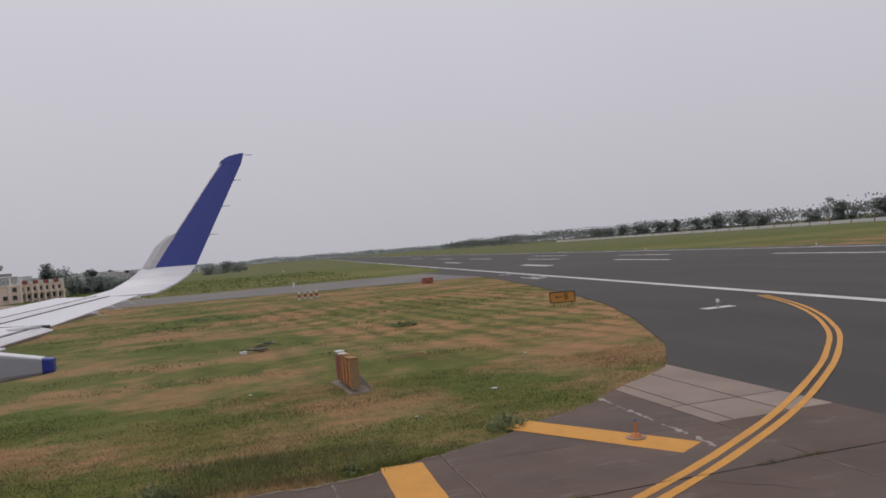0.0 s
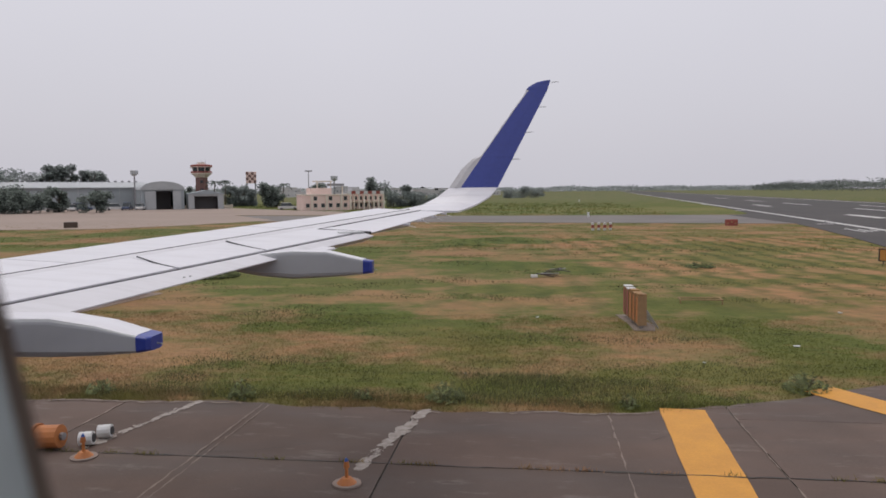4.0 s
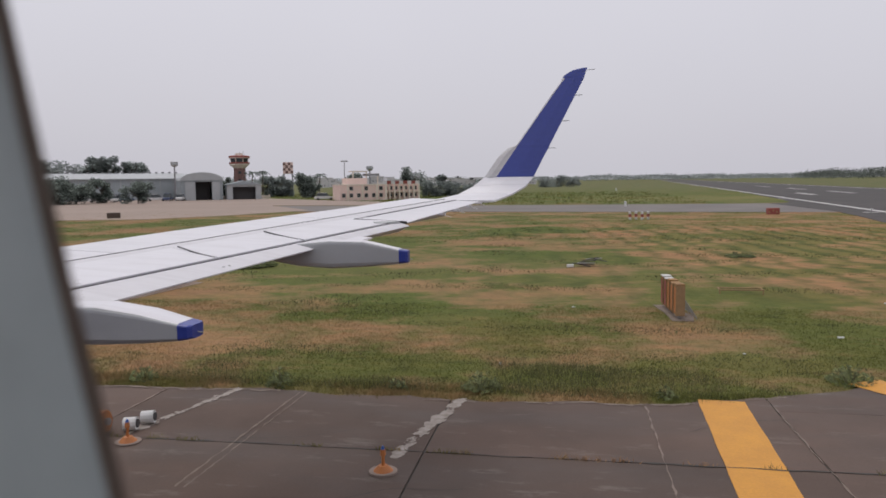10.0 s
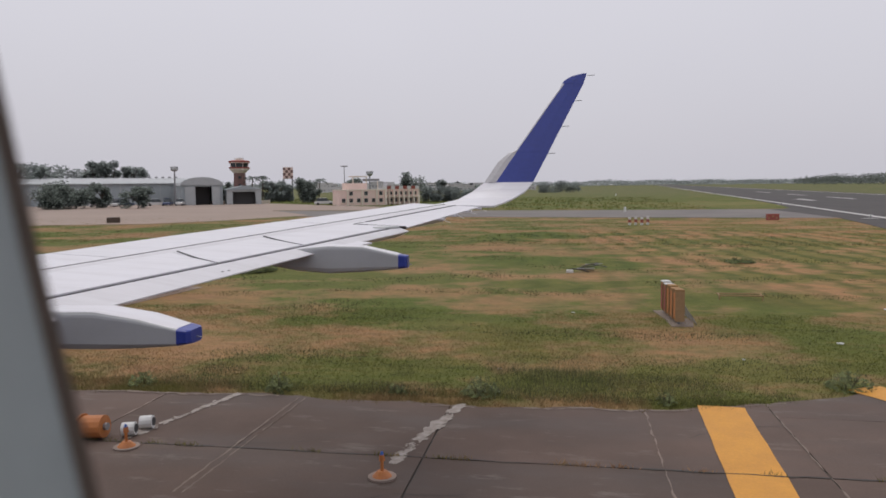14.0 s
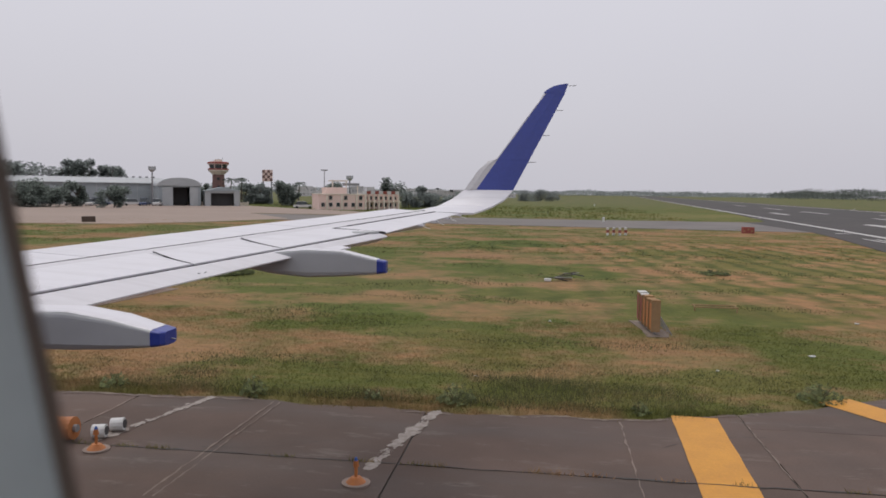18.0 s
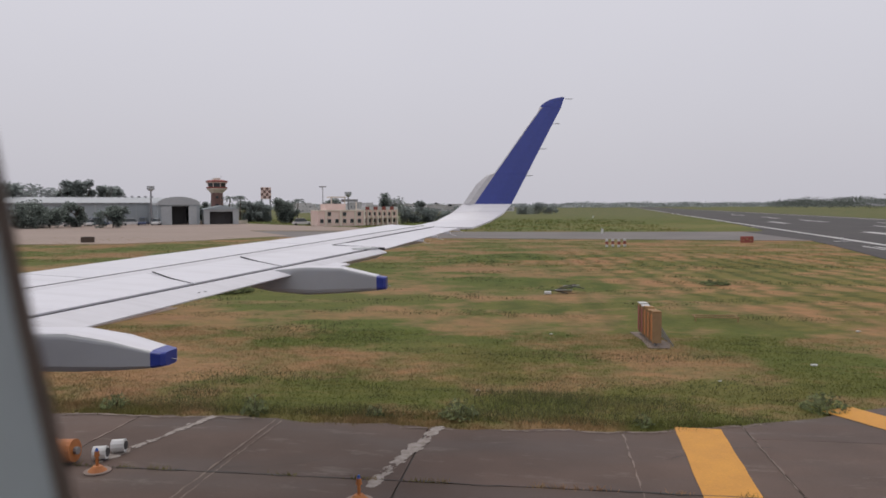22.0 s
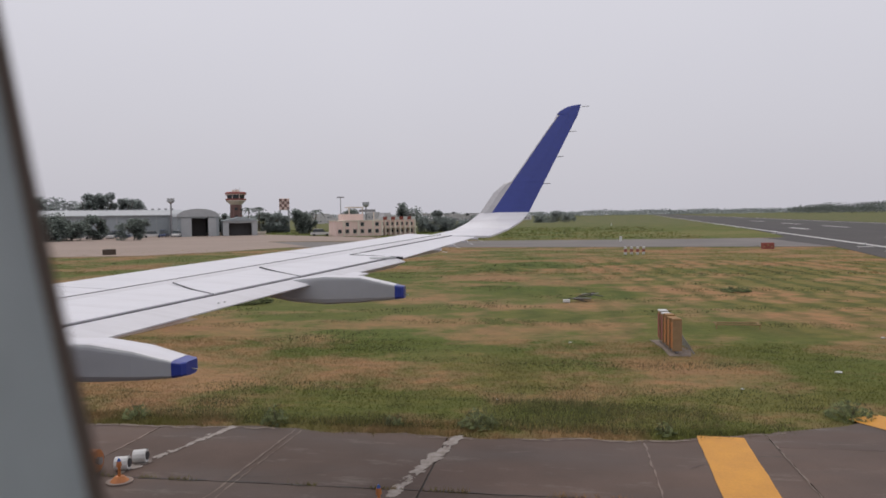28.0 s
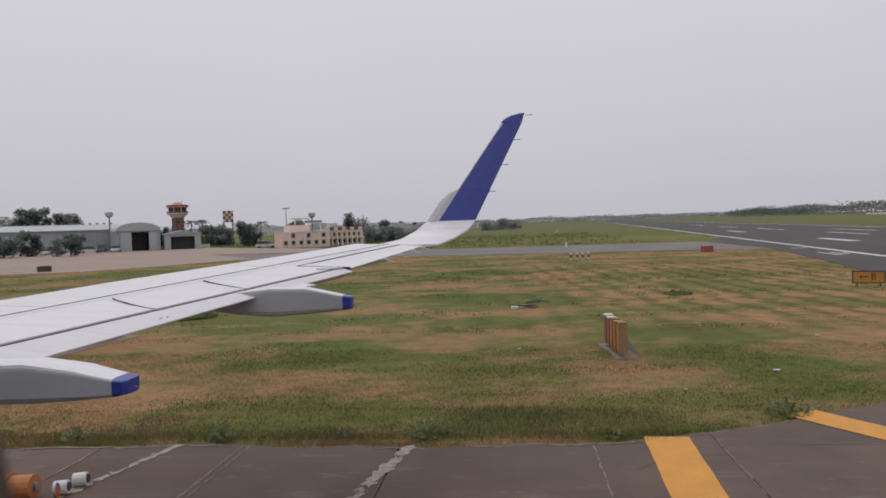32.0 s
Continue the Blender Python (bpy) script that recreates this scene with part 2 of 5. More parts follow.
MAT_CHALK = material("chalky_joint_mortar", (0.42, 0.375, 0.34), (0.25, 0.21, 0.18), 7.0, 0.85, 0, 30)
MAT_ROADPAINT = material("worn_white_road_paint", (0.68, 0.66, 0.63), (0.5, 0.49, 0.47), 0.6, 0.7, 0, 12)
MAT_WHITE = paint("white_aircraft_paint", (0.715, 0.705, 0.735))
MAT_GREYPAINT = paint("light_grey_wing_paint", (0.645, 0.632, 0.655), 0.4)
# Grey that carries the shade on the fairing sides; the recess panel shares it.
MAT_FAIRING = paint("shade_grey_paint", (0.42, 0.43, 0.43), 0.45)
MAT_BLUE = material("indigo_blue_paint", (0.036, 0.058, 0.305), (0.033, 0.052, 0.275), 1.0, 0.3, 0, 15)
MAT_BAREMETAL = material("dull_leading_edge_metal", (0.62, 0.60, 0.60), (0.54, 0.53, 0.53), 2.0, 0.45, 0.1, 20)
MAT_DARK = material("dark_gap_grey", (0.065, 0.062, 0.064), (0.05, 0.048, 0.05), 3)
MAT_RUBBER = material("black_rubber", (0.02, 0.02, 0.02), (0.03, 0.03, 0.03), 6, 0.8)
MAT_CABIN = material("grey_cabin_plastic", (0.41, 0.46, 0.47), (0.38, 0.43, 0.44), 4, 0.55, 0, 60)
MAT_SEAL = material("brown_window_seal", (0.26, 0.19, 0.15), (0.21, 0.155, 0.12), 8, 0.7)
MAT_ORANGE = material("faded_orange_paint", (0.55, 0.20, 0.05), (0.42, 0.15, 0.05), 6, 0.6)
MAT_AMBER = material("amber_board_paint", (0.60, 0.28, 0.05), (0.50, 0.22, 0.05), 3, 0.6)
MAT_OCHRE = material("sun_bleached_ochre_paint", (0.46, 0.27, 0.10), (0.34, 0.18, 0.07), 5, 0.75, 0, 22, vary=0.3)
MAT_PLAINWHITE = material("chalky_white_paint", (0.72, 0.72, 0.71), (0.6, 0.6, 0.58), 3, 0.6)
MAT_PIPE = material("dirty_white_pipe_paint", (0.66, 0.655, 0.63), (0.42, 0.41, 0.38), 1.6, 0.6, 0, 14, vary=0.2)
MAT_STEEL = material("galvanised_steel", (0.35, 0.35, 0.36), (0.28, 0.28, 0.29), 5, 0.5, 0.6)
MAT_BLACK = material("black_paint", (0.02, 0.02, 0.02), (0.03, 0.03, 0.03), 5, 0.6)
MAT_SIGNBLUE = material("blue_sign_paint", (0.03, 0.11, 0.42), (0.03, 0.10, 0.36), 5, 0.5)
MAT_RED = material("red_brown_paint", (0.33, 0.085, 0.065), (0.26, 0.07, 0.055), 4, 0.7)
MAT_PINK = material("pale_pink_plaster", (0.86, 0.67, 0.60), (0.77, 0.59, 0.53), 0.4, 0.8, 0, 6)
MAT_CREAM = material("cream_plaster", (0.82, 0.73, 0.63), (0.72, 0.64, 0.55), 0.4, 0.8, 0, 6)
MAT_CITY = material("whitewashed_wall", (0.78, 0.76, 0.77), (0.66, 0.65, 0.66), 0.1, 0.85, 0, 2, vary=0.35)
MAT_SHEET = material("blue_grey_sheet_metal", (0.36, 0.40, 0.42), (0.31, 0.35, 0.37), 0.3, 0.55, 0.1, 4)
MAT_ROOFSHEET = material("pale_roof_sheet", (0.46, 0.48, 0.49), (0.40, 0.42, 0.43), 0.3, 0.5, 0.1, 4)
MAT_TOWER = material("red_brown_tower_brick", (0.22, 0.125, 0.11), (0.18, 0.10, 0.09), 0.5, 0.8, 0, 5)
MAT_GLASS = material("dark_window_glass", (0.05, 0.06, 0.065), (0.04, 0.05, 0.055), 2, 0.15)
# Lighter copy of the window glass: haze over the town put into its colour.
MAT_FARGLASS = material("hazed_far_window", (0.20, 0.21, 0.22), (0.16, 0.17, 0.18), 1, 0.4)
MAT_BARK = material("brown_bark", (0.10, 0.075, 0.055), (0.07, 0.05, 0.04), 3, 0.9)
# Leaf green lifted towards grey: haze over these trees is put into the colour.
MAT_LEAF = airy(soft_normal(island_vary(material("haze_greyed_leaves", (0.225, 0.27, 0.225), (0.19, 0.225, 0.19), 0.2, 0.9), 0.92), 0.98), 0.6)
MAT_ROADLEAF = airy(soft_normal(island_vary(material("dull_green_leaves", (0.17, 0.20, 0.165), (0.13, 0.155, 0.125), 0.2, 0.9), 0.9), 0.98), 0.8)
# Paler, greyer leaf colour with the distance haze painted in.
MAT_FARLEAF = airy(soft_normal(island_vary(material("haze_paled_leaves", (0.31, 0.36, 0.33), (0.27, 0.315, 0.285), 0.08, 0.9), 0.92), 0.97), 0.7)
MAT_BUSHLEAF = airy(soft_normal(island_vary(material("fresh_green_leaves", (0.205, 0.24, 0.085), (0.16, 0.19, 0.065), 3, 0.8), 0.8), 0.9), 0.6)
MAT_WOOD = material("raw_timber", (0.36, 0.23, 0.12), (0.28, 0.18, 0.09), 5, 0.8)
MAT_CARWHITE = material("white_car_paint", (0.7, 0.7, 0.7), (0.62, 0.62, 0.62), 2, 0.3)
MAT_BUSBLUE = material("dark_blue_vehicle_paint", (0.05, 0.08, 0.18), (0.04, 0.06, 0.14), 2, 0.4)


# ---- mesh helpers ----
def mesh(name, verts, faces, mat, parent=None, label="", smooth=False):
    me = bpy.data.meshes.new(name)
    me.from_pydata([tuple(v) for v in verts], [], [tuple(f) for f in faces])
    me.materials.append(mat)
    if smooth:
        me.shade_smooth()
    me.update()
    ob = new(name, me)
    if parent is not None:
        ob.parent = parent
    if label:
        tagged(ob, label)
    return ob


def part(name, bm, mat, parent=None, label=""):
    me = bpy.data.meshes.new(name)
    bmesh.ops.recalc_face_normals(bm, faces=bm.faces)
    bm.to_mesh(me)
    bm.free()
    me.materials.append(mat)
    ob = new(name, me)
    if parent is not None:
        ob.parent = parent
    if label:
        tagged(ob, label)
    return ob


def thing(name, at, label, category, group="", turn=0.0):
    ob = new(name)
    ob.matrix_world = pose(*at, 0, 0, turn)
    return tagged(ob, label, category, group)


def box_bm(bm, lo, hi, bevel=0.0):
    made = bmesh.ops.create_cube(bm, size=1.0)
    vs = made["verts"]
    for v in vs:
        v.co = Vector([lo[i] + (v.co[i] + 0.5) * (hi[i] - lo[i]) for i in range(3)])
    if bevel:
        es = {e for v in vs for e in v.link_edges}
        bmesh.ops.bevel(bm, geom=list(es), offset=bevel, segments=1, affect="EDGES")
    return bm


def boxes(name, items, mat, parent=None, label="", bevel=0.0):
    bm = bmesh.new()
    for lo, hi in items:
        box_bm(bm, lo, hi, bevel)
    return part(name, bm, mat, parent, label)


def box(name, lo, hi, mat, parent=None, label="", bevel=0.0):
    return boxes(name, [(lo, hi)], mat, parent, label, bevel)


def tube_bm(bm, a, b, r1, r2=None, seg=10):
    a, b = Vector(a), Vector(b)
    d = b - a
    m = Matrix.Translation((a + b) / 2) @ d.to_track_quat("Z", "Y").to_matrix().to_4x4()
    bmesh.ops.create_cone(bm, cap_ends=True, segments=seg, radius1=r1, radius2=r1 if r2 is None else r2, depth=d.length, matrix=m)
    return bm


def tube(name, a, b, r1, mat, parent=None, label="", r2=None, seg=10):
    return part(name, tube_bm(bmesh.new(), a, b, r1, r2, seg), mat, parent, label)


def loft(name, rings, mat, parent=None, label="", smooth=False):
    n = len(rings[0])
    verts = [v for r in rings for v in r]
    faces = [(i * n + j, i * n + (j + 1) % n, (i + 1) * n + (j + 1) % n, (i + 1) * n + j) for i in range(len(rings) - 1) for j in range(n)]
    faces += [tuple(range(n))[::-1], tuple((len(rings) - 1) * n + j for j in range(n))]
    ob = mesh(name, verts, faces, mat, parent, label, smooth)
    bm = bmesh.new()
    bm.from_mesh(ob.data)
    bmesh.ops.recalc_face_normals(bm, faces=bm.faces)
    bm.to_mesh(ob.data)
    bm.free()
    return ob


def sheet(name, outline, z, mat, parent=None, label="", thick=0.0):
    bm = bmesh.new()
    f = bm.faces.new([bm.verts.new((x, y, z)) for x, y in outline])
    if f.normal.z < 0:
        f.normal_flip()
    f.normal_update()
    if f.normal.z < 0:
        f.normal_flip()
    if thick:
        ex = bmesh.ops.extrude_face_region(bm, geom=[f])
        for v in ex["geom"]:
            if isinstance(v, bmesh.types.BMVert):
                v.co.z -= thick
    bmesh.ops.triangulate(bm, faces=bm.faces)
    return part(name, bm, mat, parent, label)


def line(points, x):
    xs, ys = zip(*points)
    return float(np.interp(x, xs, ys))


rng = np.random.default_rng(7)

# ---- ground ----
def grass_edge(x):
    """Where the pavement meets the grass: y along x."""
    y = line([(-300, 14.45), (1.5, 14.5), (3.7, 15.1), (9.0, 18.0), (13.1, 21.0), (13.6, 21.6)], x)
    return y + 0.10 * math.sin(0.7 * x) + 0.06 * math.sin(1.9 * x + 1) + 0.025 * math.sin(5.3 * x) + 0.015 * math.sin(12.1 * x + 2)


ring = [(-4600, -4600), (4600, -4600), (4600, 4600), (-4600, 4600)]
ground = sheet("ground", ring, -0.05, MAT_GROUND)
tagged(ground, "flat airfield of dry tan and green grass", "ground", kind="structure")


def runway_edge(y):
    return 28.3 + 0.10 * y


CORNER = [(13.4, 21.4), (16.0, 25.6), (19.6, 34.0), (22.8, 43.0), (25.2, 53.0), (27.4, 64.0), (29.6, 76.0), (31.6, 88.0), (33.0, 97.9), (26.0, 98.6), (-12.0, 103.0), (-60.0, 110.0), (-95, 113.0)]
FAR = [(-95, 134.0), (-60, 132.0), (-7, 129.0), (14, 129.5), (32.98, 130.9)]
JOIN = [(33.0, 130.9), (36.0, 132.2), (38.4, 138.0), (41.0, 153.0), (45.2, 185.0)]
FAR_GRASS = FAR + JOIN[1:]
runway = sheet("runway", [(runway_edge(-60) - 0.5, -60), (runway_edge(2600) - 0.5, 2600), (runway_edge(2600) + 53, 2600), (runway_edge(-60) + 53, -60)], -0.012, MAT_ASPHALT, thick=0.05)
tagged(runway, "dark grey asphalt runway with white painted markings", "runway", kind="structure")
corner = sheet("taxiway_corner", [(13.4, -60), (13.4, 21.4)] + CORNER[1:9] + JOIN + [(runway_edge(230) - 0.6, 230.0), (runway_edge(-60) - 0.6, -60)], -0.012, MAT_ASPHALT, thick=0.05)
tagged(corner, "dark asphalt pavement joining taxiway and runway", "pavement", kind="structure")
road = sheet("taxiway", [(32.98, 97.9)] + CORNER[9:] + FAR, -0.016, MAT_ROAD, thick=0.05)
tagged(road, "grey asphalt taxiway crossing the grass", "taxiway", kind="structure")
apron = sheet("apron", [(-40, 111), (-46, 94), (-52, 85), (-62, 83), (-110, 66), (-300, 40), (-420, 120), (-420, 330), (-200, 330), (-112, 216), (-84, 196), (-52, 166), (-30, 150), (-22, 133), (-56, 134.5)], -0.008, MAT_APRON, thick=0.05)
tagged(apron, "wide sandy pale concrete apron before the hangars", "apron", kind="structure")


def stripe(name, a, b, w, mat, parent, z=-0.006):
    a, b = Vector((*a, 0)), Vector((*b, 0))
    d = (b - a).normalized()
    n = Vector((-d.y, d.x, 0)) * w / 2
    return sheet(name, [(v.x, v.y) for v in (a + n, b + n, b - n, a - n)], z, mat, parent)


stripe("edge_line", (runway_edge(-50), -50), (runway_edge(2500), 2500), 0.9, MAT_ROADPAINT, runway)
stripe("edge_line", (runway_edge(-50) + 48.5, -50), (runway_edge(2500) + 48.5, 2500), 0.9, MAT_ROADPAINT, runway)
for off, y0, ln, w in [(11, 114, 16, 1.8), (24, 96, 20, 1.0), (24, 145, 24, 1.0), (35, 116, 22, 1.0), (35, 170, 30, 1.0), (24, 205, 30, 1.2), (11, 190, 22, 1.5), (35, 64, 22, 1.0), (24, 265, 34, 1.2), (24, 340, 40, 1.2)]:
    stripe("runway_mark", (runway_edge(y0) + off, y0), (runway_edge(y0 + ln) + off, y0 + ln), w, MAT_ROADPAINT, runway)
for k in range(3):
    stripe("runway_mark", (33.2 + 0.9 * k, 78 + k), (33.8 + 0.9 * k, 85 - k), 0.35, MAT_ROADPAINT, runway)

# ---- aircraft ----
def wing_z(x, y):
    return 2.61 + 0.0892 * y - 0.05 * x


def le_x(y):
    return -6.07 + 0.452 * (y - 8.27) - 0.24 * min(1.0, max(0.0, (13.0 - y) / 3.0))


def slat_x(y):
    return -5.48 + 0.433 * (y - 7.55)


def gap_x(y):
    return -4.72 + 0.4 * (y - 6.34)


def hinge_x(y):
    return -3.16 + 0.39 * (y - 11.96)


def te_x(y):
    return -2.5 + 0.26 * (y - 11.38)


aircraft = thing("aircraft", (0, 0, 0), "white narrow-body airliner wing and cabin with indigo winglet", "aircraft")


def skin(name, ys, x0, x1, mat, parent, label="", up=0.0, nose=False, thick=0.16, tail=0.05):
    """A lofted panel of the wing between the lines x0(y) and x1(y)."""
    rings = []
    for y in ys:
        a, b = x0(y), x1(y)
        top, low = [], []
        steps = 9
        for i in range(steps):
            s = i / (steps - 1)
            x = a + (b - a) * s
            drop = 0.07 * (1 - min(1, s / 0.25)) ** 2 if nose else 0.0
            t = (thick * min(1, 0.15 + s * 3) if nose else thick + (tail - thick) * s)
            top.append((x, y, wing_z(x, y) + up - drop))
            low.append((x, y, wing_z(x, y) + up - drop - t))
        rings.append(top + low[::-1])
    return loft(name, rings, mat, parent, label)


WING_Y = [-0.1, 2.4, 4.6, 6.4, 8.2, 10.0, 11.38]
wing = skin("wing", WING_Y + [11.42, 12.4, 13.4, 14.5], lambda y: slat_x(y) + 0.02, lambda y: gap_x(y) - 0.01 if y < 11.4 else hinge_x(y) - 0.015, MAT_GREYPAINT, aircraft, "light grey painted upper wing surface", thick=0.34, tail=0.03)
for a, b in ((0.0, 4.58), (4.6, 7.98), (8.0, 11.38), (11.4, 14.5)):
    skin("slat", [a, (a + b) / 2, b], le_x, lambda y: slat_x(y) - 0.008, MAT_WHITE, wing, nose=True)


def spoiler_front(y):
    return gap_x(y) - 0.62 - 0.05 * (11.4 - y)


for a, b in ((4.9, 7.98), (8.02, 9.36), (9.40, 11.36)):
    rings = []
    for y in np.linspace(a, b, 4):
        p = []
        for s in (0, 0.3, 0.7, 1):
            x = spoiler_front(y) + (gap_x(y) + 0.03 - spoiler_front(y)) * s
            yy = y + 0.5 * (1 - s) * 0.9
            p.append((x, yy, wing_z(x, yy) + 0.004 + 0.010 * s))
        rings.append(p + [(x, y2, z - 0.05) for x, y2, z in p[::-1]])
    loft("spoiler", rings, MAT_WHITE, wing)
skin("aileron", [11.42, 12.4, 13.4, 14.45], lambda y: hinge_x(y) + 0.015, te_x, MAT_WHITE, wing, thick=0.10, tail=0.012)


def seam(pts, w=0.02, up=0.018):
    """A dark gap between skin panels, laid along a line on the wing."""
    rings = [[(x - w / 2, y, wing_z(x, y) + up), (x + w / 2, y, wing_z(x, y) + up), (x + w / 2, y, wing_z(x, y) - 0.02), (x - w / 2, y, wing_z(x, y) - 0.02)] for x, y in pts]
    return loft("panel_gap", rings, MAT_DARK, wing)


seam([(slat_x(y), y) for y in np.linspace(5, 14.6, 12)], 0.012, 0.004)
seam([(hinge_x(y), y) for y in np.linspace(11.45, 14.45, 6)], 0.026, 0.010)
for y0 in (8.0, 9.38):
    seam([(gap_x(y0) - 0.74 * s, y0 + 0.5 * s ** 1.15) for s in np.linspace(0.0, 1.0, 9)], 0.016, 0.0175)
# inner end of the aileron, and a raised grey panel standing in for the recess beside it
loft("panel_gap", [[(x, 11.40, wing_z(x, 11.4) + 0.014), (x, 11.43, wing_z(x, 11.4) + 0.014), (x, 11.43, wing_z(x, 11.4) - 0.03), (x, 11.40, wing_z(x, 11.4) - 0.03)] for x in np.linspace(hinge_x(11.41), te_x(11.41) - 0.02, 6)], MAT_DARK, wing)
recess = [(-2.98, 11.14), (-2.78, 11.30), (-2.60, 11.33), (-2.66, 11.24), (-2.82, 11.08), (-2.93, 11.05)]
mesh("recess_panel", [(x, y, wing_z(x, y) + 0.022) for x, y in recess] + [(x, y, wing_z(x, y) - 0.01) for x, y in recess], [(5, 4, 3, 2, 1, 0)] + [(i, (i + 1) % 6, 6 + (i + 1) % 6, 6 + i) for i in range(6)], MAT_FAIRING, wing, "thin grey panel standing in for a recess")
# dark slot between the spoilers and the flap
seam([(gap_x(y) + 0.05, y) for y in np.linspace(4.6, 11.3, 10)], 0.012, 0.0)


def flap_te(y):
    return -3.272 + 0.311 * (y - 9.08) + 0.06 * max(0.0, y - 9.7)


def flap_z(x, y, s):
    return wing_z(x, y) - 0.004 - 0.045 * max(0.0, s) ** 1.4


def flap_panel(name, ya, yb, s0, s1, mat, up=0.0, parent=aircraft, label=""):
    rings = []
    for y in np.linspace(ya, yb, 6):
        a, b = gap_x(y) + 0.075, flap_te(y)
        top, low = [], []
        for i in range(8):
            s = s0 + (s1 - s0) * i / 7
            x = a + (b - a) * s
            z = flap_z(x, y, s) + up
            top.append((x, y, z))
            low.append((x, y, z - (0.004 if s1 - s0 < 0.2 else max(0.012, 0.15 * (1 - s) ** 0.8))))
        rings.append(top + low[::-1])
    return loft(name, rings, mat, parent, label)


def on_flap(y, s):
    a, b = gap_x(y) + 0.075, flap_te(y)
    x = a + (b - a) * s
    return x, flap_z(x, y, s)


flap = flap_panel("flap", 4.4, 11.36, 0, 1, MAT_GREYPAINT, label="light grey trailing-edge flap drawn in under the wing")
for y, s_ in ((7.72, 0.66), (7.80, 0.68)):
    x, z = on_flap(y, s_)
    boxes("access_stud", [((x, y, z - 0.02), (x + 0.02, y + 0.03, z + 0.005))], MAT_STEEL, flap)
for y0, y1, out in ((9.66, 10.16, 0.17), (9.5, 9.62, 0.04)):
    loft("flap_tab", [[(flap_te(y) - 0.12, y, wing_z(flap_te(y), y) - 0.03), (flap_te(y) + out, y, wing_z(flap_te(y), y) - 0.055), (flap_te(y) + out, y, wing_z(flap_te(y), y) - 0.075), (flap_te(y) - 0.12, y, wing_z(flap_te(y), y) - 0.08)] for y in (y0, y1)], MAT_WHITE, flap)


def fairing(y, w, secs):
    """secs: x, bottom, top. The last two close the blue tip."""
    def rg(x, lo, hi, k):
        c, h, ww = (lo + hi) / 2, (hi - lo) / 2, w * k
        side = [(-1, -0.62), (-1, 0.72), (-0.97, 0.86), (-0.88, 0.95), (-0.7, 1), (0.7, 1), (0.88, 0.95), (0.97, 0.86), (1, 0.72), (1, -0.62), (0.85, -0.88), (0.5, -1), (-0.5, -1), (-0.85, -0.88)]
        return [(x, y + ww * u, c + h * v) for u, v in side]
    # Shade is painted in: grey body, with a white strip for the sky-lit top.
    body = loft("flap_track_fairing", [rg(*s) for s in secs[:-1]], MAT_FAIRING, aircraft, "long flap track fairing, sides greyed for shade")
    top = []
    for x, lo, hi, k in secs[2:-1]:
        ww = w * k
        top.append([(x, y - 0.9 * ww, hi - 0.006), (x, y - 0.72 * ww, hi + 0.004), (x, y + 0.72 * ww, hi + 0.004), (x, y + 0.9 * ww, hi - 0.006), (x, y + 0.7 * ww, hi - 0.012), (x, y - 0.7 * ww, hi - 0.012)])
    loft("lit_top", top, MAT_WHITE, body, "fairing top kept white for light from above")
    a, b = secs[-2], secs[-1]
    mid = (a[0] + (b[0] - a[0]) * 0.75, a[1] + (b[1] - a[1]) * 0.75, a[2] + (b[2] - a[2]) * 0.75, a[3] * 0.9)
    loft("fairing_tip", [rg(*a[:3], a[3] * 1.02), rg(*mid), rg(*b)], MAT_BLUE, body, "indigo blue fairing tip")
    tube("drain_mast", (b[0] - 0.02, y, b[1] + 0.05), (b[0] + 0.05, y, b[1] + 0.04), 0.006, MAT_STEEL, body, seg=6)


fairing(5.85, 0.195, [(-6.3, 3.04, 3.16, 0.5), (-5.2, 2.99, 3.28, 0.9), (-4.6, 3.0, 3.345, 1.0), (-4.0, 3.010, 3.355, 1.0), (-3.6, 3.032, 3.30, 0.98), (-3.255, 3.060, 3.216, 0.8), (-3.15, 3.080, 3.198, 0.5)])
fairing(9.26, 0.125, [(-4.6, 3.44, 3.52, 0.5), (-3.9, 3.375, 3.57, 0.8), (-3.5, 3.308, 3.60, 1.0), (-3.05, 3.276, 3.64, 1.0), (-2.6, 3.30, 3.63, 0.95), (-2.13, 3.340, 3.528, 0.78), (-2.02, 3.355, 3.51, 0.5)])

# winglet: z, y, leading edge, start of the blue, trailing edge
WL = [(4.00, 14.45, -3.08, -2.2, -1.42), (4.05, 14.8, -2.62, -2.0, -1.28), (4.13, 15.15, -2.25, -1.85, -1.10), (4.28, 15.42, -1.98, -1.66, -0.86), (4.46, 15.6, -1.74, -1.49, -0.71), (4.88, 15.7, -1.46, -1.21, -0.50), (5.07, 15.75, -1.25, -1.08, -0.40), (5.12, 15.76, -1.09, -1.05, -0.38), (5.6, 15.9, -0.76, -0.72, -0.14), (6.1, 16.03, -0.42, -0.38, 0.11), (6.44, 16.12, -0.175, -0.14, 0.28), (6.53, 16.14, -0.14, -0.07, 0.325), (6.545, 16.142, -0.13, -0.125, 0.325), (6.60, 16.155, -0.06, -0.075, 0.345), (6.65, 16.17, 0.0, 0.0, 0.36), (6.695, 16.18, 0.09, 0.09, 0.375), (6.725, 16.19, 0.2, 0.2, 0.385), (6.745, 16.2, 0.31, 0.31, 0.39)]


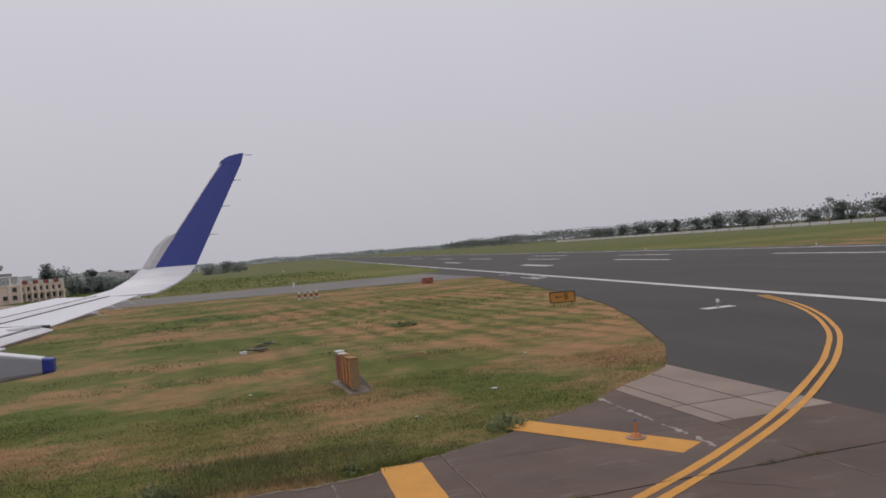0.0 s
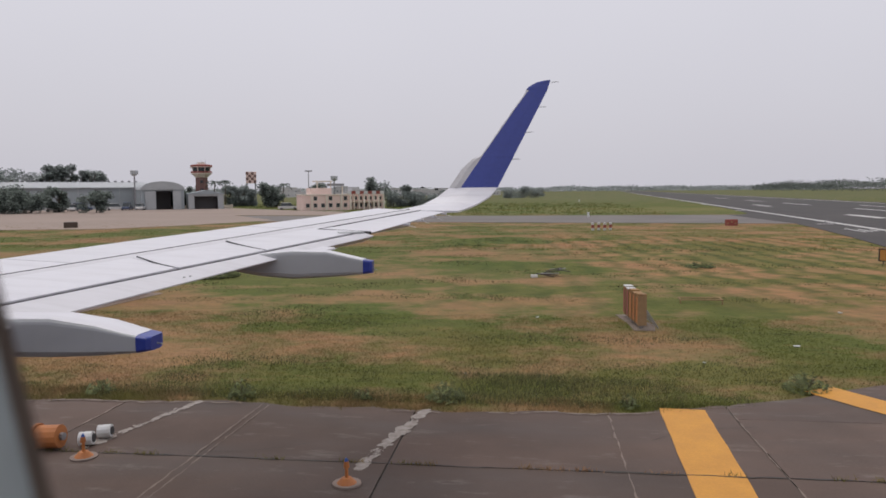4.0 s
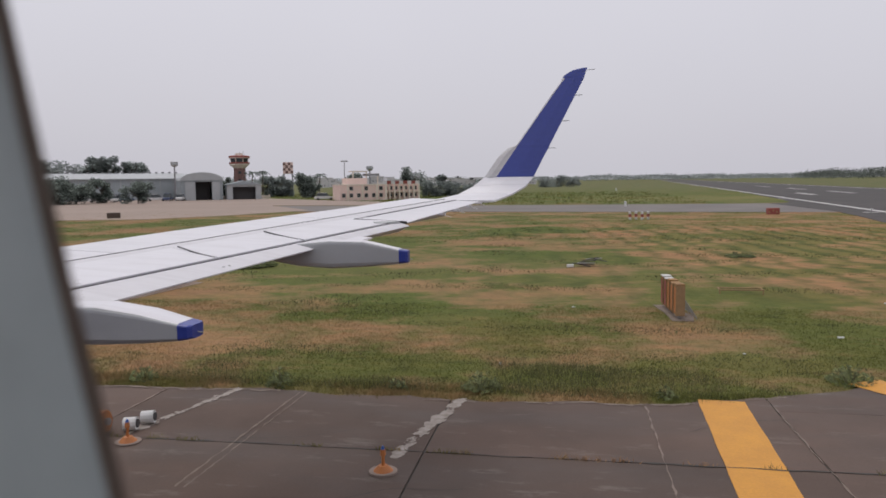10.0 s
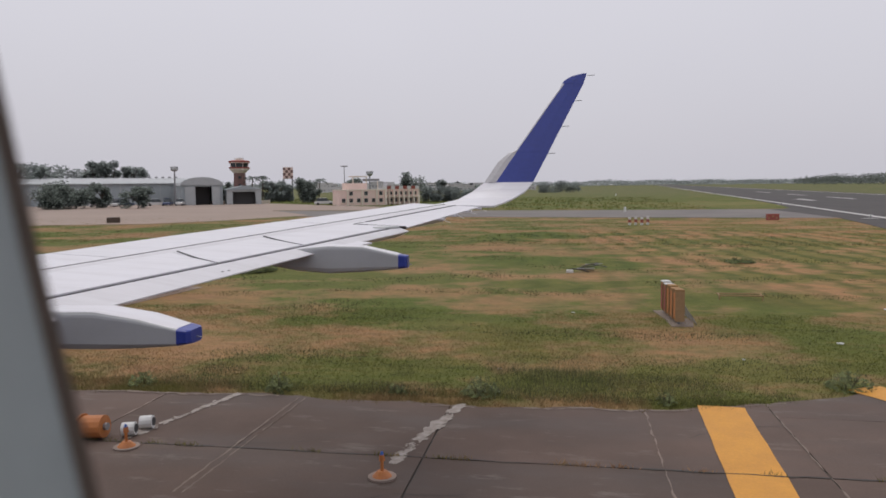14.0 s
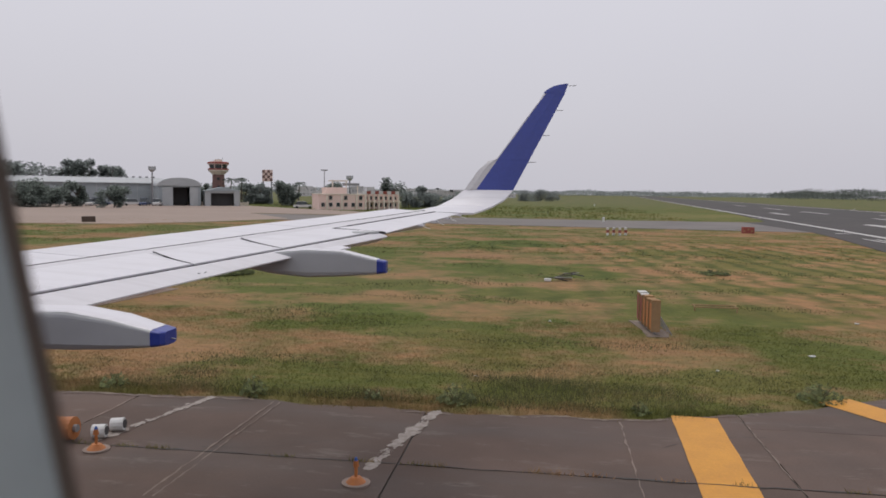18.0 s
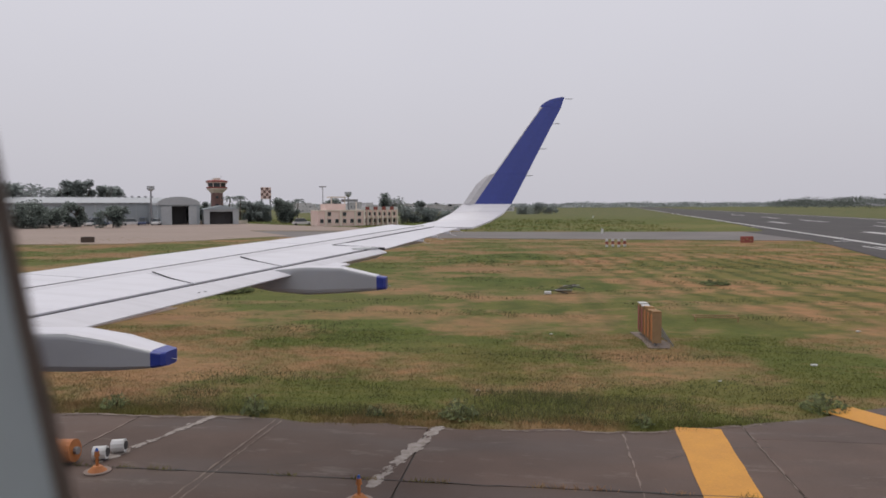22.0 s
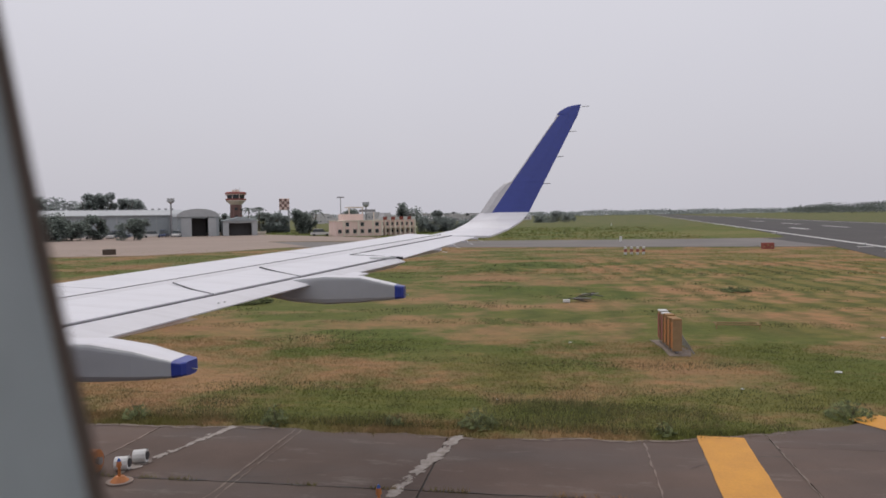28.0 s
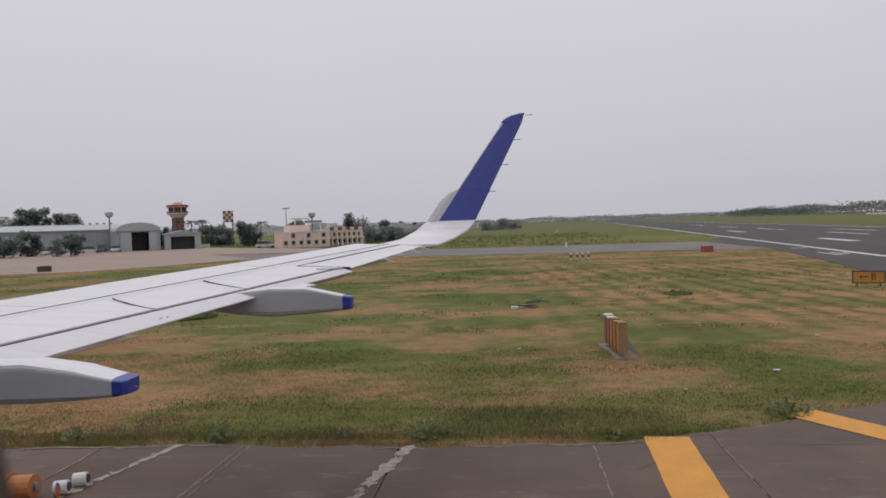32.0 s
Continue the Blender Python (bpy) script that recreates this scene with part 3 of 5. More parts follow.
def winglet_strip(name, rows, i, j, mat, parent, label=""):
    rings = []
    for k, r in enumerate(rows):
        z, y, a, b = r[0], r[1], r[i], r[j]
        t = 0.035 if r[0] > 4.5 else 0.05
        sw = 0.012 if (i == 2) else 0.03
        up = 0.0 if r[0] > 4.45 else 1.0
        front = (a, y + (0 if i == 3 else 0.02), z - up * (0.02 if i == 2 else 0))
        rings.append([front, ((a + b) / 2, y - 0.012 * (1 - up), z + up * 0.012), (b, y, z), (b, y + t * (1 - up) * sw * 20, z - up * 0.03), ((a + b) / 2, y + t * (1 - up) + 0.02 * up, z - up * 0.06), (a, y + t * (1 - up) + 0.02, z - up * 0.05)])
    return loft(name, rings, mat, parent, label)


winglet = winglet_strip("winglet", WL[:5], 2, 4, MAT_WHITE, aircraft, "upswept white and indigo winglet")
winglet_strip("leading_edge", WL[4:8], 2, 3, MAT_BAREMETAL, winglet, "dull pale leading edge")
winglet_strip("leading_edge", WL[7:12], 2, 3, MAT_WHITE, winglet, "thin white leading edge")
winglet_strip("blue_panel", WL[4:], 3, 4, MAT_BLUE, winglet, "indigo blue winglet panel")
for z, y, x in ((6.70, 16.2, 0.40), (6.16, 16.05, 0.13), (5.62, 15.9, -0.14), (5.05, 15.75, -0.42)):
    tube("static_wick", (x, y + 0.02, z), (x + 0.16, y + 0.02, z + 0.005), 0.006, MAT_BLACK, winglet, seg=5)
for y in (12.6, 13.2, 13.8, 14.3):
    x = te_x(y)
    tube("static_wick", (x - 0.02, y, wing_z(x, y) - 0.02), (x + 0.20, y - 0.05, wing_z(x, y) - 0.07), 0.005, MAT_PLAINWHITE, winglet, seg=5)
    boxes("trailing_horn", [((x - 0.05, y - 0.05, wing_z(x, y) - 0.035), (x + 0.09, y + 0.05, wing_z(x, y) - 0.005))], MAT_WHITE, wing)

# fuselage shell, with the cabin window that the camera looks through
CY, CZ, RAD = -1.86, 4.0, 1.98


def window_outline(grow=0.0, n=40):
    pts = []
    for i in range(n):
        a = 2 * math.pi * i / n
        c, s = math.cos(a), math.sin(a)
        dx = math.copysign(abs(c) ** 0.5, c) * (0.145 + grow)
        dz = math.copysign(abs(s) ** 0.5, s) * (0.19 + grow)
        pts.append((0.062 + dx - 0.20 * dz, 4.39 + dz))
    return pts


def seal():
    rings = [[(x, y, z) for x, z in window_outline(gr)] for gr, y in ((0.0, 0.110), (0.0012, 0.1072), (0.02, 0.1072), (0.02, 0.112), (0.002, 0.112))]
    k = len(rings[0])
    faces = [(i * k + j, i * k + (j + 1) % k, ((i + 1) % 5) * k + (j + 1) % k, ((i + 1) % 5) * k + j) for i in range(5) for j in range(k)]
    return mesh("window_seal", [v for r in rings for v in r], faces, MAT_SEAL, aircraft, "dark brown rubber window seal")


seal()


def reveal():
    rings = [[(x, y, z) for x, z in window_outline(g)] for g, y in ((0.0010, 0.107), (0.0105, 0.02), (0.03, -0.012), (0.30, -0.014), (0.30, -0.004), (0.04, 0.0), (0.02, 0.03), (0.012, 0.107))]
    k = len(rings[0])
    faces = [(i * k + j, i * k + (j + 1) % k, ((i + 1) % 8) * k + (j + 1) % k, ((i + 1) % 8) * k + j) for i in range(8) for j in range(k)]
    return mesh("window_reveal", [v for r in rings for v in r], faces, MAT_CABIN, aircraft, "blue-grey moulded cabin window surround", True)


reveal()
rings = []
for x in (-12.0, 6.0):
    rings.append([(x, CY + RAD * math.cos(a), CZ + RAD * math.sin(a)) for a in np.linspace(0.30, 2 * math.pi - 0.02, 60)])
n = 60
mesh("fuselage_shell", [v for r in rings for v in r], [(j, j + 1, n + j + 1, n + j) for j in range(n - 1)], MAT_BLUE, aircraft, "indigo blue rounded fuselage skin")
z0, z1 = CZ + RAD * math.sin(-0.02), CZ + RAD * math.sin(0.30)
boxes("fuselage_side", [((-12, 0.06, z0 - 0.05), (-0.30, 0.13, z1 + 0.05)), ((0.42, 0.06, z0 - 0.05), (6, 0.13, z1 + 0.05)), ((-0.30, 0.06, z0 - 0.05), (0.42, 0.13, 4.16)), ((-0.30, 0.06, 4.61), (0.42, 0.13, z1 + 0.25))], MAT_WHITE, aircraft)
for x in (-12.0, 6.0):
    tube("bulkhead", (x - 0.02, CY, CZ), (x + 0.02, CY, CZ), RAD, MAT_CABIN, aircraft, seg=40)
boxes("cabin_floor", [((-12, CY - 1.7, 3.35), (6, CY + 1.75, 3.42))], MAT_CABIN, aircraft)
for yy in (2.0, -5.7):
    leg = tube("landing_gear", (-5.2, yy, 0.6), (-5.2, yy, 2.75), 0.12, MAT_STEEL, aircraft, "steel main landing gear leg")
    for s in (-0.42, 0.42):
        tube("wheel", (-5.2, yy + s - 0.19, 0.56), (-5.2, yy + s + 0.19, 0.56), 0.56, MAT_RUBBER, leg, seg=28)

# ---- things on the field ----
def taxi_light(at, mat=None, k=1.0):
    t = thing("taxi_light", at, "small orange elevated taxiway light on a round base plate", "airfield light", "lights along the taxiway")
    tube("base_plate", (0, 0, 0), (0, 0, 0.03), 0.30 * k, MAT_PALE_SLAB, t, seg=18)
    tube("base_cone", (0, 0, 0.03), (0, 0, 0.11), 0.21 * k, MAT_ORANGE, t, r2=0.10 * k, seg=16)
    tube("stem", (0, 0, 0.11), (0, 0, 0.27), 0.035 * k, MAT_ORANGE, t, seg=8)
    tube("lamp_head", (0, 0, 0.27), (0, 0, 0.36), 0.065 * k, MAT_ORANGE, t, r2=0.05 * k, seg=10)
    tube("lens", (0, 0, 0.36), (0, 0, 0.41), 0.045 * k, MAT_SIGNBLUE, t, "small blue glass lens", r2=0.02 * k, seg=8)
    return t


lamp = taxi_light((-2.75, 10.55, 0.002), None, 0.72)
for p in ((8.0, 14.2), (-7.4, 11.2), (-14.5, 11.6)):
    copy_thing(lamp, pose(*p, 0.002))
edge_lamp = thing("runway_light", (25.0, 34.5, -0.012), "white runway edge light on a pale square plate", "airfield light")
box("base_plate", (-0.9, -0.35, 0), (0.9, 0.35, 0.02), MAT_ROADPAINT, edge_lamp)
tube("stem", (0, 0, 0.02), (0, 0, 0.3), 0.06, MAT_STEEL, edge_lamp)
tube("lamp_head", (0, 0, 0.3), (0, 0, 0.48), 0.12, MAT_PLAINWHITE, edge_lamp, r2=0.07)
for k, y in enumerate((96, 156, 216, 276)):
    copy_thing(edge_lamp, pose(runway_edge(y) - 2.0, y, -0.012))
    copy_thing(edge_lamp, pose(runway_edge(y) + 50.5, y, -0.012))

# loose lamp body and two white drums on the pavement
drum = thing("field_lamp", (-8.25, 11.55, 0.002), "battered orange field lamp lying on the pavement", "lamp")
tube("housing", (-0.2, 0, 0.20), (0.2, 0.02, 0.22), 0.2, MAT_ORANGE, drum, seg=14)
tube("flange", (-0.24, 0, 0.2), (-0.2, 0, 0.2), 0.235, MAT_ORANGE, drum, seg=14)
tube("plug", (0.2, 0.02, 0.22), (0.26, 0.02, 0.22), 0.07, MAT_STEEL, drum, seg=8)
for p in ((-7.7, 11.75, 0.002), (-7.6, 12.15, 0.002)):
    c = thing("white_drum", p, "small white drum with a dark opening on the pavement", "drum", "white drums")
    tube("shell", (-0.12, 0, 0.12), (0.10, 0.05, 0.13), 0.12, MAT_PLAINWHITE, c, seg=12)
    # Dark disc paints the shade inside the mouth of the drum.
    tube("opening", (0.09, 0.05, 0.13), (0.112, 0.052, 0.13), 0.08, MAT_DARK, c, seg=10)


def bush(at, r, h, n, seed, label, mat=MAT_BUSHLEAF, leaf=0.055, group="weeds along the pavement"):
    t = thing("bush", at, label, "bush", group)
    g = np.random.default_rng(seed)
    bm = bmesh.new()
    for _ in range(7):
        a = g.uniform(0, 2 * math.pi)
        tube_bm(bm, (0, 0, -0.06), (math.cos(a) * r * 0.6, math.sin(a) * r * 0.6, h * g.uniform(0.5, 0.95)), 0.008, 0.003, 4)
    part("stems", bm, MAT_BARK, t)
    ang, rad = g.uniform(0, 2 * math.pi, n), r * np.sqrt(g.uniform(0, 1, n))
    hh = h * (1 - (rad / r) ** 2 * 0.7) * g.uniform(0.15, 1.0, n) * (0.75 + 0.25 * np.sin(ang * 3 + seed))
    leaves("leaves", np.stack([rad * np.cos(ang), rad * np.sin(ang), hh], 1), leaf, g, mat, t)
    return t


def leaves(name, centres, size, g, mat, parent, flat=0.5):
    """One mesh of many small folded leaf sprays."""
    n = len(centres)
    u = g.normal(size=(n, 3))
    u[:, 2] *= flat
    u /= np.linalg.norm(u, axis=1)[:, None]
    w = np.cross(u, g.normal(size=(n, 3)))
    w /= np.linalg.norm(w, axis=1)[:, None]
    s = size * g.uniform(0.6, 1.3, (n, 1))
    v = np.stack([centres - u * s, centres + w * s * 0.6, centres + u * s, centres - w * s * 0.6], 1).reshape(-1, 3)
    me = bpy.data.meshes.new(name)
    me.from_pydata(v.tolist(), [], np.arange(4 * n).reshape(-1, 4).tolist())
    me.materials.append(mat)
    ob = new(name, me)
    ob.parent = parent
    return ob


for k, (x, y, r, h, n) in enumerate([(-6.2, 15.0, 0.30, 0.5, 230), (-1.8, 15.3, 0.42, 0.48, 330), (6.0, 16.8, 0.5, 0.5, 380), (-9.5, 15.1, 0.3, 0.45, 200), (2.0, 15.1, 0.2, 0.35, 130), (-3.6, 15.2, 0.2, 0.3, 110)]):
    bush((x, y, -0.05), r, h, n, k + 1, "leafy green weed rooted at the pavement edge")
for k, (x, y, r, h) in enumerate([(9.5, 43.2, 0.8, 0.28)]):
    bush((x, y, -0.05), r, h, 260, k + 31, "low green scrub in the mown field", MAT_BUSHLEAF, 0.12, "scrub in the field")
for k, (x, y, r, h) in enumerate([(-16.5, 42.0, 2.2, 0.8), (-17.8, 45.0, 2.0, 0.7), (-16.8, 37.0, 1.5, 0.6)]):
    bush((x, y, -0.05), r, h, 2600, k + 51, "dense green thicket beside the old drain", MAT_BUSHLEAF, 0.11, "thicket by the drain")
for k, (x, y) in enumerate([(-48.6, 23.6), (-47.4, 22.9), (-49.8, 22.8), (-61.3, 23.4)]):
    bush((x, y, -0.05), 0.75, 0.32, 420, k + 71, "creeping plant with small white flowers", MAT_BUSHLEAF, 0.07, "creepers in the grass")

# old concrete drain slab running into the grass
earth = []
for k in range(26):
    q = 2 * math.pi * k / 26
    r = 1 + 0.22 * math.sin(3 * q + 1) + 0.12 * math.sin(7 * q)
    earth.append((-39.0 + 4.2 * r * math.cos(q), 31.4 + 1.6 * r * math.sin(q)))
bare = sheet("earth_patch", earth, -0.044, material("bare_reddish_earth", (0.31, 0.195, 0.14), (0.23, 0.155, 0.085), 0.9, 0.95, 0, 9, 0.5, 0.03))
tagged(bare, "bare reddish earth patch in the grass", "ground", kind="structure")
drain = thing("drain_cover", (-17.4, 18.4, -0.05), "broken pale concrete drain strip sunk in grass", "drain")
for k, (a, b, w0, w1) in enumerate([(-3.1, -0.8, -0.9, 0.6), (-0.75, 0.9, -1.0, 0.95), (0.95, 3.1, -0.75, 1.15)]):
    sheet("slab", [(w0 - 0.1, a), (w0 + 0.5, a + 0.06), (w1, a - 0.05), (w1 + 0.12, (a + b) / 2), (w1 - 0.05, b), (w0 + 0.3, b + 0.05), (w0, b - 0.1)], 0.07 + 0.015 * k, MAT_PALE_SLAB, drain, thick=0.12)
boxes("kerb", [((-0.9, 3.15, -0.05), (1.2, 3.4, 0.13))], MAT_SLAB, drain)

# taxiway letter sign, its face towards the taxiing aircraft
sign = thing("taxiway_sign", (21.0, 45.6, -0.05), "yellow taxiway sign with black arrow and letter B", "sign", turn=-16)
box("panel", (-0.95, -0.05, 0.22), (0.95, 0.05, 1.02), MAT_AMBER, sign, bevel=0.01)
boxes("border", [((-0.97, -0.075, 0.98), (0.97, 0.06, 1.05)), ((-0.97, -0.075, 0.19), (0.97, 0.06, 0.24)), ((-1.0, -0.075, 0.19), (-0.94, 0.06, 1.05)), ((0.94, -0.075, 0.19), (1.0, 0.06, 1.05))], MAT_BLACK, sign)
for x in (-0.7, 0.7):
    tube("leg", (x, 0, 0), (x, 0, 0.24), 0.04, MAT_BLACK, sign)
boxes("arrow", [((-0.42, -0.06, 0.60), (0.0, -0.051, 0.66))], MAT_BLACK, sign)
mesh("arrow_head", [(-0.42, -0.058, 0.76), (-0.58, -0.058, 0.63), (-0.42, -0.058, 0.50), (-0.42, -0.052, 0.76), (-0.58, -0.052, 0.63), (-0.42, -0.052, 0.50)], [(0, 1, 2), (3, 5, 4), (0, 3, 4, 1), (1, 4, 5, 2), (2, 5, 3, 0)], MAT_BLACK, sign)


def words(text, at, size, mat, parent, turn=0.0):
    cu = bpy.data.curves.new("lettering", "FONT")
    cu.body, cu.size, cu.extrude, cu.align_x, cu.align_y = text, size, 0.004, "CENTER", "CENTER"
    cu.materials.append(mat)
    ob = new("lettering", cu)
    ob.parent = parent
    ob.matrix_basis = pose(*at, 90, 0, turn)
    return ob


words("B", (0.3, -0.058, 0.63), 0.62, MAT_BLACK, sign)
sign.scale = (0.86, 0.86, 0.86)

# row of lamp-box signs seen end on: amber and white backs, red and yellow faces
boards = thing("sign_row", (-17.6, 23.4, -0.05), "row of amber and white box signs with dark red faces", "sign", turn=-5)
for k, (back, face) in enumerate(((MAT_AMBER, MAT_RED), (MAT_AMBER, MAT_RED), (MAT_PLAINWHITE, MAT_BLACK), (MAT_PLAINWHITE, MAT_RED), (MAT_AMBER, MAT_RED), (MAT_AMBER, MAT_YELLOW))):
    a = k * 1.22
    cab = box("cabinet", (-0.15, a, 0.14), (0.17, a + 1.17, 1.12), back, boards, bevel=0.012)
    box("face", (-0.165, a + 0.04, 0.19), (-0.15, a + 1.13, 1.08), face, cab)
    boxes("writing_bar", [((-0.172, a + 0.18 + 0.28 * j, 0.48), (-0.166, a + 0.36 + 0.28 * j, 0.80)) for j in range(3)], MAT_PLAINWHITE if face is not MAT_YELLOW else MAT_BLACK, cab)
    for z in (0.4, 0.8):
        tube("latch", (0.17, a + 0.3, z), (0.2, a + 0.3, z), 0.03, MAT_STEEL, cab, seg=6)
    tube("leg", (0.0, a + 0.2, 0.0), (0.0, a + 0.2, 0.16), 0.035, MAT_STEEL, boards, seg=6)
    tube("leg", (0.0, a + 0.97, 0.0), (0.0, a + 0.97, 0.16), 0.035, MAT_STEEL, boards, seg=6)
sheet("footing", [(-0.6, -0.3), (0.7, -0.4), (0.8, 7.4), (-0.5, 7.6)], 0.02, MAT_PALE_SLAB, boards, thick=0.05)

# numbered stand sign: rusty amber boxes with posts between them
barrier = thing("stand_sign", (3.5, 23.85, -0.05), "row of rusty amber upright boxes with open gaps between them", "sign", turn=4)
for k in range(5):
    a = k * 0.52
    cab = box("cabinet", (-0.13, a, 0.12), (0.13, a + 0.36, 1.10 - 0.03 * (k % 2)), MAT_OCHRE, barrier, bevel=0.02)
    box("front_panel", (-0.142, a + 0.04, 0.2), (-0.13, a + 0.32, 1.0), MAT_RED if k > 2 else MAT_ORANGE, cab)
    boxes("edge_trim", [((-0.15, a - 0.012, 0.12), (0.135, a + 0.012, 1.08))], MAT_WOOD, cab)
    box("cap", (-0.14, a - 0.01, 1.09 - 0.03 * (k % 2)), (0.14, a + 0.37, 1.13 - 0.03 * (k % 2)), MAT_PLAINWHITE if k > 2 else MAT_OCHRE, cab, bevel=0.008)
    tube("leg", (0.0, a + 0.18, 0.0), (0.0, a + 0.18, 0.14), 0.04, MAT_STEEL, barrier, seg=6)
    tube("stay", (0.1, a + 0.18, 0.7), (0.55, a + 0.18, 0.0), 0.02, MAT_STEEL, barrier, seg=6)
sheet("footing", [(-0.3, -0.25), (0.35, -0.3), (0.55, 0.6), (0.4, 1.3), (0.5, 2.2), (0.3, 2.75), (-0.35, 2.7), (-0.25, 1.1)], 0.02, MAT_RIM, barrier, thick=0.05)

# bundle of white pipes stacked in the grass
pipes = []
for k in range(12):
    s = k / 11
    x0, y0 = -54.9 + 0.35 * s + rng.normal(0, 0.12), 23.6 + 12.4 * s
    ln = 3.1 + rng.normal(0, 0.35)
    p = thing("pipe", (x0, y0, -0.03), "white painted pipe lying in the grass", "pipe", "pipes laid in a row", turn=-24 + rng.normal(0, 2.5))
    r = 0.13 + 0.03 * rng.random()
    tube("shell", (0, 0, r), (ln, 0, r), r, MAT_PIPE, p, seg=12)
    tube("collar", (0.02, 0, r), (0.14, 0, r), r * 1.1, MAT_PLAINWHITE, p, seg=12)
    # Dark disc on the solid end stands for the shaded hollow of the pipe.
    tube("bore_shade", (ln - 0.01, 0, r), (ln + 0.004, 0, r), r * 0.75, MAT_DARK, p, seg=12)
for k, (x, y) in enumerate([(-53.2, 25.6), (-52.4, 28.0), (-53.9, 30.4), (-51.4, 24.0), (-52.0, 32.5)]):
    bush((x, y, -0.05), 0.4, 0.42, 200, k + 91, "weeds growing up between the stacked pipes", MAT_BUSHLEAF, 0.06, "weeds among the pipes")
crate = thing("crate", (-56.3, 24.4, -0.05), "small raw timber crate in the grass", "crate", turn=20)
box("body", (-0.24, -0.2, 0.0), (0.24, 0.2, 0.32), MAT_WOOD, crate, bevel=0.01)
for z in (0.05, 0.16, 0.27):
    box("slat", (-0.26, -0.215, z - 0.035), (0.26, -0.2, z + 0.035), MAT_WOOD, crate)
box("lid", (-0.27, -0.23, 0.32), (0.27, 0.23, 0.35), MAT_WOOD, crate, bevel=0.005)

# rubbish heap, a pale pole frame and a few short posts in the grass
heap = thing("debris_heap", (0.9, 38.2, -0.05), "dark heap of scrap boards in the grass", "debris")
for k in range(7):
    q = 0.9 * k
    box("board", (-0.7 + 0.15 * k, -0.3 + 0.07 * k, 0.05 + 0.06 * k), (0.25 + 0.13 * k, -0.18 + 0.07 * k, 0.09 + 0.06 * k), (MAT_BLACK, MAT_BARK, MAT_STEEL)[k % 3], heap, bevel=0.006).rotation_euler = (0.1 * math.sin(q), 0.18 * math.cos(q), 0.5 * math.sin(2 * q))
box("white_panel", (-0.95, -0.7, 0.02), (-0.6, -0.5, 0.16), MAT_PLAINWHITE, heap, bevel=0.01)
rack = thing("pole_frame", (5.7, 29.4, -0.05), "low pale pole frame lying in dry grass", "frame", turn=-4)
for y in (0.0, 0.55):
    tube("pole", (0, y, 0.16), (1.65, y, 0.18), 0.028, MAT_WOOD, rack, seg=6)
for x in (0.05, 1.6):
    tube("crossbar", (x, 0, 0.17), (x, 0.55, 0.17), 0.024, MAT_WOOD, rack, seg=6)
    tube("foot", (x, 0, 0), (x, 0, 0.17), 0.024, MAT_WOOD, rack, seg=6)
stub = thing("marker_stub", (6.6, 82.0, -0.05), "short red and white marker stub beside the taxiway", "marker", "stubs by the far taxiway")
box("stub", (-0.13, -0.13, 0), (0.13, 0.13, 0.85), MAT_PLAINWHITE, stub, bevel=0.02)
box("band", (-0.14, -0.14, 0.28), (0.14, 0.14, 0.62), MAT_RED, stub)
for x, y in ((7.3, 82.6), (7.9, 82.1), (8.6, 82.9)):
    copy_thing(stub, pose(x, y, -0.05))

# crumpled scraps blown into the grass
for k, (x, y, r) in enumerate([(7.4, 21.5, 0.06), (-1.6, 17.6, 0.03), (4.4, 19.3, 0.03), (10.9, 27.5, 0.055), (0.2, 25.8, 0.04)]):
    scrap = thing("litter_scrap", (x, y, -0.05), "crumpled white scrap lying in the grass", "litter", "scraps of litter")
    bm = bmesh.new()
    bmesh.ops.create_icosphere(bm, subdivisions=2, radius=r)
    for q in bm.verts:
        q.co = Vector((q.co.x * 1.5, q.co.y, q.co.z * 0.5 + 0.5 * r)) * rng.uniform(0.75, 1.2)
    part("crumple", bm, MAT_PLAINWHITE, scrap)

# approach lamp bar on trestles
bar = thing("approach_light_bar", (-49.1, 45.4, -0.05), "orange trestle carrying two rows of small lamps", "light bar")
box("beam", (0, -0.2, 0.62), (4.2, 0.2, 0.74), MAT_ORANGE, bar, bevel=0.01)
box("rear_beam", (0.1, 0.5, 0.86), (4.1, 0.7, 0.94), MAT_ORANGE, bar, bevel=0.01)
for x in (0.25, 2.1, 3.95):
    tube("leg", (x, -0.1, 0), (x, -0.1, 0.62), 0.05, MAT_ORANGE, bar)
    tube("rear_leg", (x, 0.6, 0), (x, 0.6, 0.86), 0.05, MAT_ORANGE, bar)
for k in range(12):
    x = 0.18 + k * 0.35
    tube("front_lamp", (x, 0, 0.74), (x, 0, 1.0), 0.05, MAT_RED, bar, seg=8, r2=0.08)
    tube("rear_lamp", (x, 0.6, 0.94), (x, 0.6, 1.36), 0.045, MAT_BLACK, bar, seg=8, r2=0.075)

# white equipment cabinet on a post
cab = thing("equipment_cabinet", (-43.0, 20.9, -0.05), "white flat equipment cabinet with a dark side on a post", "cabinet", turn=62)
box("housing", (-0.28, -0.07, 0.36), (0.28, 0.07, 1.02), MAT_PLAINWHITE, cab, bevel=0.015)
box("back_panel", (-0.25, 0.07, 0.38), (0.25, 0.11, 1.0), MAT_BLACK, cab)
box("hood", (-0.30, -0.09, 1.02), (0.30, 0.12, 1.05), MAT_PLAINWHITE, cab)
for x in (-0.15, 0.15):
    tube("post", (x, 0, 0), (x, 0, 0.36), 0.03, MAT_STEEL, cab, seg=8)
box("footing", (-0.35, -0.25, 0.0), (0.35, 0.25, 0.08), MAT_PALE_SLAB, cab)
